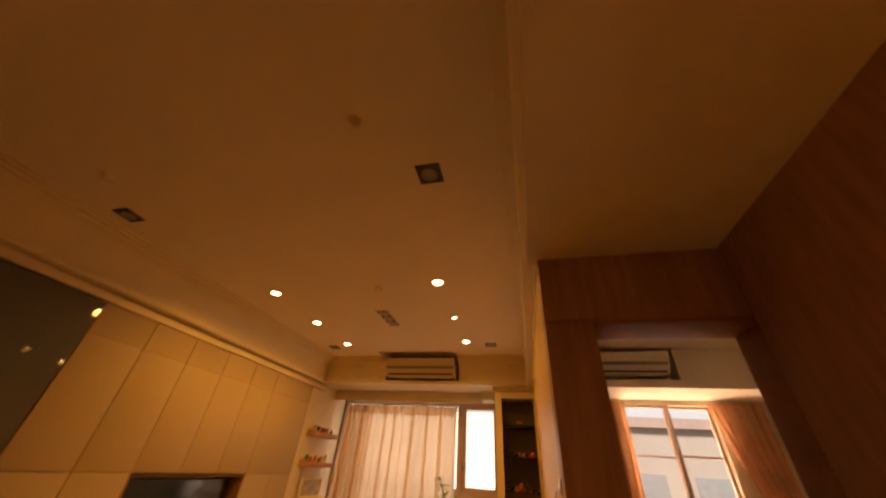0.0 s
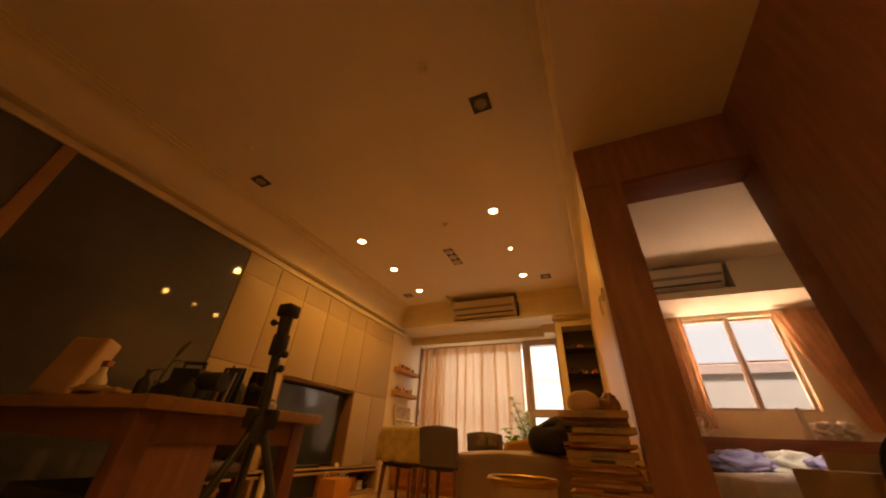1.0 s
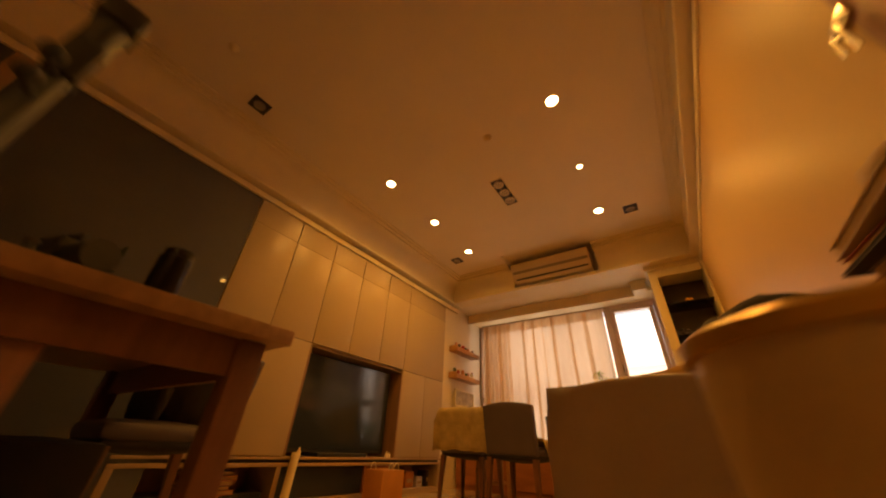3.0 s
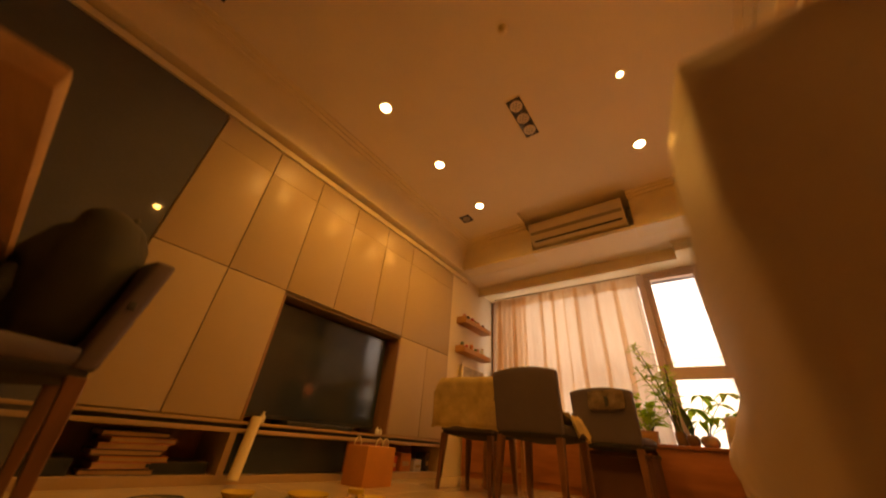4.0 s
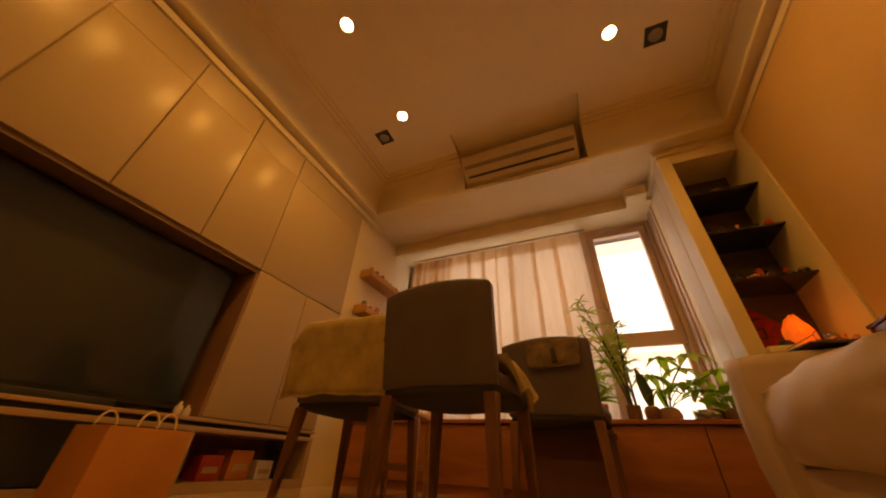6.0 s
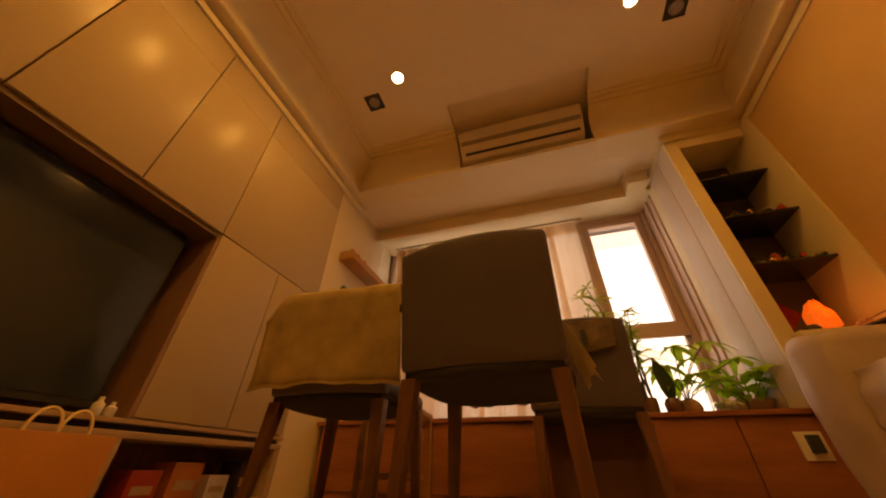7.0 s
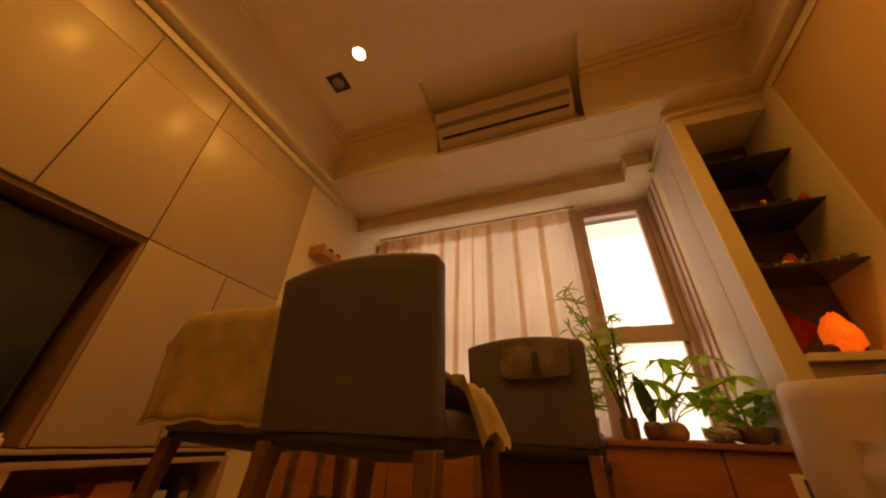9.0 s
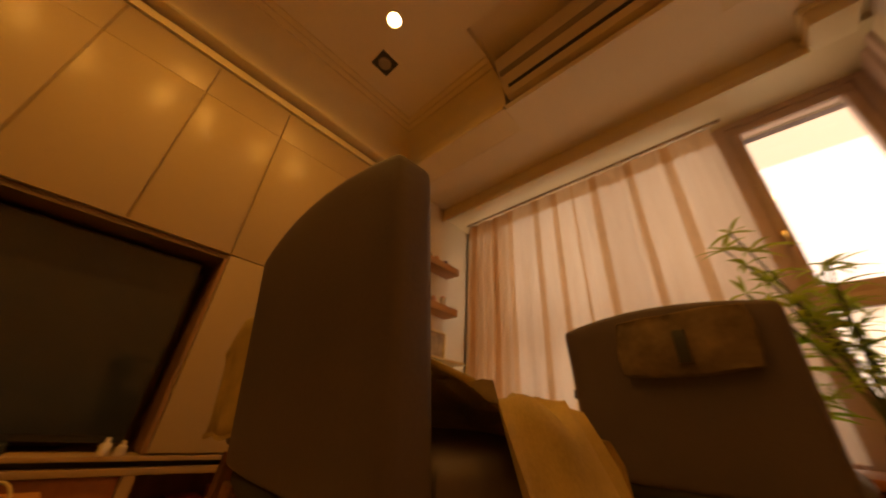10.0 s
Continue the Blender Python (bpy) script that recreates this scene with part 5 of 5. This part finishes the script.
bm = block(-0.11, 0.11, -0.045, 0.07, 0.0, 0.335, bevel=0.03, seg=4)
bmesh.ops.rotate(bm, verts=bm.verts, cent=(0, 0.07, 0), matrix=Matrix.Rotation(radians(-14), 3, "X"))
part("body", bm, mat("beige_card", (0.6, 0.42, 0.24), 0.6, vary=0.08), carton)
spray = thing("spray_bottle", "pale plastic spray bottle on the desk", "bottle", (0.02, -3.40, 0.75))
bm = bmesh.new()
lathe(bm, 0, 0, [(0.038, 0), (0.042, 0.01), (0.04, 0.10), (0.018, 0.14), (0.015, 0.165), (0.0005, 0.166)], 22)
part("body", bm, WHITEPL, spray, "", 50)
bm = block(-0.02, 0.045, -0.014, 0.014, 0.166, 0.195, bevel=0.004)
part("trigger_head", bm, COLS[5], spray)
for k, (x, y, a) in enumerate(((0.25, -3.35, 12), (0.26, -3.33, -8), (0.24, -3.36, 20), (0.45, -3.15, 4))):
    t = thing("paper_pile", "loose pale papers stacked on the desk", "papers", (x, y, 0.75 + (0.016 * k if k < 3 else 0)), a, "desk papers")
    part("sheet", block(-0.105, 0.105, -0.148, 0.148, 0.0, 0.0155, bevel=0.001), PAPER, t)
sprig = thing("desk_plant", "dark sprig in a pot, left leaves as reflections", "plant", (0.12, -3.18, 0.75))
bm = bmesh.new()
lathe(bm, 0, 0, [(0.03, 0), (0.04, 0.01), (0.045, 0.07), (0.04, 0.07), (0.0005, 0.06)], 18)
part("pot", bm, COLS[3], sprig, "", 60)
for q0, q1 in (((0, 0, 0.06), (0.03, 0.02, 0.27)), ((0.005, 0, 0.06), (0.0, 0.01, 0.20))):
    bm = bmesh.new()
    rod(bm, q0, q1, 0.006, 0.004, 7)
    part("stem", bm, STEM, sprig)
# The two leaves pointing left stand in for reflections in the smoked glass.
for q, w, ln in (((0.03, 0.02, 0.26), (0.5, 0.1, 0.9), 0.14), ((0.03, 0.02, 0.24), (1.0, 0.1, 0.05), 0.13), ((0.0, 0.01, 0.19), (-1.0, 0, 0.1), 0.17), ((0.0, 0.0, 0.13), (-1.0, 0.1, -0.1), 0.15)):
    bm = bmesh.new()
    leaf(bm, q, w, ln, 0.016, 0.15)
    part("leaf", bm, mat("dark_sprig", (0.04, 0.06, 0.03), 0.5) if "dark_sprig" not in bpy.data.materials else bpy.data.materials["dark_sprig"], sprig, "", 180)
rack = thing("pen_rack", "black slotted rack full of slim pens", "rack", (0.56, -3.08, 0.75), 12)
part("back", block(-0.07, 0.07, 0.03, 0.04, 0.0, 0.21, bevel=0.003), BLACK, rack)
part("base", block(-0.07, 0.07, -0.04, 0.029, 0.0, 0.03, bevel=0.003), BLACK, rack)
for k in range(5):
    bm = bmesh.new()
    rod(bm, (-0.055 + 0.027 * k, -0.005, 0.03), (-0.06 + 0.03 * k, 0.018, 0.17 + 0.012 * (k * 2 % 5)), 0.007, 0.006, 8)
    part("pen", bm, (BLACK, PAPER, COLS[3], COLS[2], BLACK)[k], rack)
cloth_heap = thing("duster", "crumpled ochre duster in the desk clutter", "cloth", (0.14, -3.42, 0.75), 20)
bm = bmesh.new()
ball(bm, (0, 0, 0.03), 0.085, 1.3, 0.9, 0.42, 4, 0.6)
part("cloth", bm, YELLOW, cloth_heap, "", 180)
sack = thing("black_pouch", "slumped black pouch among the desk clutter", "pouch", (0.32, -3.12, 0.75), 15)
bm = bmesh.new()
soft_box(bm, -0.14, 0.14, -0.09, 0.09, 0.0, 0.13, 0.02, 8, 0.05, 0.04)
part("body", bm, FAB, sack, "", 60)
bm = bmesh.new()
tube(bm, arch(0.02, 0, 0.11, 0.05, 0.05), 0.006)
part("cord", bm, FAB, sack)
for k, (x, y, h, m) in enumerate(((0.50, -3.42, 0.13, BLACK), (0.73, -3.36, 0.10, BLACK), (0.76, -2.92, 0.06, COLS[2]))):
    t = thing("bottle", "dark slim bottle in the desk clutter", "bottle", (x, y, 0.75), 0, "desk bottles")
    bm = bmesh.new()
    lathe(bm, 0, 0, [(0.026, 0), (0.029, 0.006), (0.029, h * 0.62), (0.012, h * 0.78), (0.012, h * 0.9), (0.0005, h * 0.9)], 18)
    part("body", bm, m, t, "", 50)
    bm = bmesh.new()
    lathe(bm, 0, 0, [(0.014, h * 0.901), (0.014, h), (0.0005, h)], 14)
    part("cap", bm, COLS[3], t)
bench = thing("storage_trolley", "dark storage boxes standing under the desk", "storage", (0.3, -3.2, 0))
part("box", block(-0.35, 0.28, -0.28, 0.22, 0.0, 0.42, bevel=0.01), FAB, bench)
part("box", block(0.30, 0.52, -0.2, 0.2, 0.0, 0.30, bevel=0.006), mat("crate_brown", (0.2, 0.1, 0.05), 0.6), bench)

# ---- by the doorway ----
crate = thing("low_crate", "plain wooden crate under a pile of magazines", "crate", (2.375, -2.71, 0))
for z in (0.0, 0.1, 0.2):
    part("slat", block(-0.13, 0.13, -0.16, -0.145, z + 0.01, z + 0.09, bevel=0.002), ORANGEWOOD, crate)
    part("slat", block(-0.13, -0.115, -0.144, 0.16, z + 0.01, z + 0.09, bevel=0.002), ORANGEWOOD, crate)
    part("slat", block(0.115, 0.13, -0.144, 0.16, z + 0.01, z + 0.09, bevel=0.002), ORANGEWOOD, crate)
part("top", block(-0.13, 0.13, -0.16, 0.16, 0.291, 0.305), ORANGEWOOD, crate)
z = 0.305
rb = random.Random(17)
BOOKM = [mat("book_" + n, c, 0.45, vary=0.25) for n, c in (("brown", (0.36, 0.19, 0.11)), ("ochre", (0.5, 0.3, 0.12)), ("wine", (0.42, 0.10, 0.07)), ("grey", (0.36, 0.30, 0.26)), ("cream", (0.66, 0.5, 0.32)), ("black", (0.06, 0.05, 0.045)))]
while z < 0.775:
    th = rb.choice((0.007, 0.010, 0.014, 0.018, 0.024, 0.030))
    w, dpt = rb.uniform(0.105, 0.125), rb.uniform(0.135, 0.155)
    t = thing("magazine_book", "worn book in a tall pile by the door", "book", (2.375 + rb.uniform(-0.012, 0.012), -2.71 + rb.uniform(-0.012, 0.012), z), rb.uniform(-5, 5), "pile of books")
    m = rb.choice(BOOKM)
    bm = block(-w, w, -dpt, dpt, 0, 0.002)
    box(bm, -w, w, -dpt, dpt, th - 0.0025, th - 0.0005)
    box(bm, w - 0.002, w, -dpt, dpt, 0.002, th - 0.0025)
    part("cover", bm, m, t)
    part("page_block", block(-w + 0.004, w - 0.0022, -dpt + 0.004, dpt - 0.004, 0.0021, th - 0.0026), PAPER, t)
    part("spine_bar", block(-0.03, 0.05, -dpt - 0.0012, -dpt + 0.0005, th * 0.3, th * 0.7), rb.choice(BOOKM), t)
    z += th
gourd = thing("plush_ornament", "round pinkish ornament on the pile of books", "ornament", (2.34, -2.70, z - 0.001))
bm = bmesh.new()
ball(bm, (0, 0, 0.045), 0.062, 1.1, 1, 0.75, 3, 0.12)
part("body", bm, mat("pale_plush", (0.72, 0.52, 0.4), 0.7, vary=0.2), gourd, "", 60)
cone = thing("folded_cap", "brown folded cap lying on the books", "cap", (2.44, -2.74, z - 0.001))
bm = bmesh.new()
ball(bm, (0, 0, 0.03), 0.05, 0.7, 1.3, 0.9, 3, 0.4)
part("body", bm, BOOKM[0], cone, "", 60)

bin_ = thing("enamel_bin", "cream round bin with a golden brown rim", "bin", (2.10, -2.91, 0))
bm = bmesh.new()
lathe(bm, 0, 0, [(0.095, 0), (0.10, 0.01), (0.118, 0.54), (0.113, 0.54), (0.096, 0.02), (0.0005, 0.02)], 36)
part("body", bm, mat("cream_enamel", (0.55, 0.40, 0.24), 0.3), bin_, "", 50)
bm = bmesh.new()
lathe(bm, 0, 0, [(0.112, 0.535), (0.124, 0.537), (0.127, 0.55), (0.119, 0.557), (0.109, 0.552), (0.112, 0.535)], 36)
part("rim", bm, mat("gold_rim", (0.5, 0.3, 0.08), 0.3, 0.4), bin_, "", 60)
bm = bmesh.new()
ball(bm, (0.02, 0.0, 0.49), 0.08, 1.0, 0.9, 0.6, 3, 0.3)
part("liner", bm, mat("brown_liner", (0.3, 0.17, 0.06), 0.5), bin_, "", 60)
part("heart_mark", block(-0.02, 0.012, -0.117, -0.105, 0.33, 0.36, bevel=0.003), BOOKM[0], bin_)

hat = thing("black_handbag", "crumpled black handbag on the sofa arm", "handbag", (2.21, -2.30, 0.615), 10)
bm = bmesh.new()
soft_box(bm, -0.15, 0.15, -0.09, 0.09, 0.0, 0.15, 0.03, 7, 0.05, 0.03)
part("body", bm, FAB, hat, "", 60)
bm = bmesh.new()
tube(bm, arch(0, 0.02, 0.12, 0.09, 0.06), 0.008)
part("strap", bm, FAB, hat)
pill = thing("yellow_cushion", "soft golden yellow cushion on the sofa", "cushion", (2.04, -2.08, 0.49), 6)
bm = bmesh.new()
soft_box(bm, -0.20, 0.20, -0.08, 0.08, 0.0, 0.19, 0.02, 8, 0.035, 0.015)
part("cover", bm, mat("gold_cloth", (0.48, 0.26, 0.07), 0.85, vary=0.15, bump=0.15, grain=200), pill, "", 180)
hook = thing("key_hook", "small metal key hook with hanging keys", "hook", (RW, -2.49, 1.36))
part("plate", block(-0.012, 0.0, -0.04, 0.04, 0.0, 0.05, bevel=0.003), STEEL, hook)
for y, h in ((-0.02, 0.10), (0.02, 0.07)):
    bm = bmesh.new()
    rod(bm, (-0.012, y, 0.01), (-0.03, y, 0.005), 0.003)
    box(bm, -0.032, -0.027, y - 0.009, y + 0.009, -h, 0.0, 0.002)
    part("key", bm, STEEL, hook)

# ---- bedroom ----
curtain("curtain", 4.66, 5.25, 1.02, 0.95, 2.32, 6, 0.03, CURTAIN2, "peach patterned bedroom curtain pulled aside", 4.0, 0.36)
curtain("curtain", 3.47, 3.69, 1.02, 0.95, 2.32, 3, 0.025, CURTAIN2, "peach patterned bedroom curtain pulled aside", 9.0)
headb = thing("bed", "bed with an orange wooden board and rumpled bedding", "bed", (3.75, -0.3, 0))
part("board", block(-0.62, 0.75, 0.20, 0.25, 0.0, 0.82, bevel=0.006), ORANGEWOOD, headb)
part("base", block(-0.62, 0.75, -1.2, 0.19, 0.0, 0.35, bevel=0.01), ORANGEWOOD, headb)
bm = bmesh.new()
soft_box(bm, -0.6, 0.73, -1.18, 0.18, 0.351, 0.56, 0.02, 6, 0.04)
part("mattress", bm, mat("mattress_cloth", (0.7, 0.62, 0.55), 0.8), headb, "", 60)
LILAC = mat("lilac_cotton", (0.42, 0.36, 0.52), 0.85, vary=0.25, scale=9, bump=0.2)
rq = random.Random(3)
for k, (x, y, w, m) in enumerate(((3.42, -0.42, 0.26, LILAC), (3.75, -0.35, 0.28, WHITEPL), (3.95, -0.55, 0.24, LILAC), (4.12, -0.30, 0.22, LILAC))):
    t = thing("pillow", "crumpled lilac and white bedding on the bed", "bedding", (x, y, 0.555), k * 25, "bedding")
    bm = bmesh.new()
    ball(bm, (0, 0, 0.07), w * 0.7, 1.1, 0.85, 0.45, 4, 0.5)
    part("cover", bm, m, t, "", 180)
fan = thing("desk_fan", "small white round fan beside the window", "fan", (3.40, 0.45, 0.82), 0)
for rr in (0.12, 0.08, 0.04):
    bm = bmesh.new()
    tube(bm, [(rr * math.cos(6.2832 * k / 24), 0, 0.16 + rr * math.sin(6.2832 * k / 24)) for k in range(24)], 0.005, 6, True)
    part("cage_ring", bm, WHITEPL, fan)
bm = bmesh.new()
for k in range(8):
    a = 6.2832 * k / 8
    rod(bm, (0.01 * math.cos(a), 0.004, 0.16 + 0.01 * math.sin(a)), (0.12 * math.cos(a), 0.004, 0.16 + 0.12 * math.sin(a)), 0.003, None, 5)
part("cage", bm, WHITEPL, fan)
bm = bmesh.new()
cyl(bm, 0, 0.03, 0.0, 0.05, 0.05, 0.03)
rod(bm, (0, 0.02, 0.05), (0, 0.02, 0.16), 0.012)
part("foot", bm, WHITEPL, fan)
shelf_bed = thing("window_chest", "long pale chest under the bedroom window", "chest", (4.2, 0.75, 0))
part("body", block(-1.2, 1.2, -0.42, 0.34, 0.0, 0.80, bevel=0.006), ORANGEWOOD, shelf_bed)
part("top", block(-1.22, 1.22, -0.44, 0.342, 0.801, 0.82, bevel=0.004), PINE, shelf_bed)
wand = thing("white_bottle", "tall white plastic bottle on the chest", "bottle", (4.25, 0.42, 0.82))
bm = bmesh.new()
lathe(bm, 0, 0, [(0.04, 0), (0.045, 0.02), (0.04, 0.08), (0.02, 0.12), (0.018, 0.30), (0.0005, 0.31)], 18)
part("body", bm, WHITEPL, wand, "", 50)
for k, x in enumerate((4.42, 4.56)):
    t = thing("plastic_bag", "crumpled white plastic bag on the chest", "bag", (x, 0.5, 0.82), k * 40, "bags on the chest")
    bm = bmesh.new()
    ball(bm, (0, 0, 0.08), 0.11, 1.1, 0.9, 0.8, 4, 0.6)
    part("film", bm, WHITEPL, t, "", 60)
cb = thing("cardboard_box", "open brown cardboard box by the bed", "box", (3.38, -1.92, 0), 12)
part("body", block(-0.12, 0.12, -0.12, 0.12, 0.0, 0.62, bevel=0.004), PAPER, cb)
part("flap", block(-0.12, 0.12, -0.122, -0.117, 0.622, 0.69, bevel=0.001), PAPER, cb)
vac = thing("vacuum_cleaner", "yellow vacuum cleaner with a black handle", "vacuum cleaner", (3.52, -2.2, 0), 0)
bm = bmesh.new()
lathe(bm, 0, 0, [(0.13, 0), (0.15, 0.04), (0.15, 0.52), (0.12, 0.60), (0.0005, 0.62)], 26)
part("body", bm, mat("yellow_plastic", (0.7, 0.42, 0.03), 0.35), vac, "", 50)
bm = bmesh.new()
tube(bm, arch(0, 0, 0.57, 0.11, 0.18), 0.022, 12)
part("handle", bm, BLACK, vac)

# ---- outdoors ----
house = thing("apartment_building", "pale apartment building across the street", "building", (4.5, 9.5, -6))
HW = mat("pale_render", (0.62, 0.55, 0.48), 0.9, vary=0.1, scale=0.6)
part("wall", block(-9, 8, 0, 3, 0, 9.0), HW, house)
for i in range(9):
    for j in range(3):
        w = part("window", block(-8 + i * 1.8, -7 + i * 1.8, -0.06, -0.003, 0.6 + j * 2.9, 1.9 + j * 2.9, bevel=0.02), mat("far_glass", (0.42, 0.42, 0.42), 0.2) if i + j == 0 else bpy.data.materials["far_glass"], house)
for j in range(3):
    part("balcony", block(-8.8, 7.8, -0.5, -0.062, 0.0 + j * 2.9, 0.5 + j * 2.9, bevel=0.03), mat("balcony_band_%s" % "abc"[j], (0.72, 0.66, 0.6), 0.9), house)
part("parapet", block(-9.2, 8.2, -0.2, 3.2, 9.0, 9.3), mat("pale_coping", (0.60, 0.46, 0.40), 0.8), house)

# ---- floor tiles ----
tile_mesh = mesh_of("tile", block(-0.2985, 0.2985, -0.2985, 0.2985, -0.008, 0.0, bevel=0.0015, seg=1), TILE)
for i in range(12):
    for j in range(14):
        tx, ty = -1.1 + 0.6 * i, -5.8 + 0.6 * j
        if (tx > 3.2 and ty < -2.7) or ty > 1.75 or tx > 5.6:
            continue
        o = new("tile", tile_mesh)
        o.location = (tx, ty, 0)
        o.parent = floor
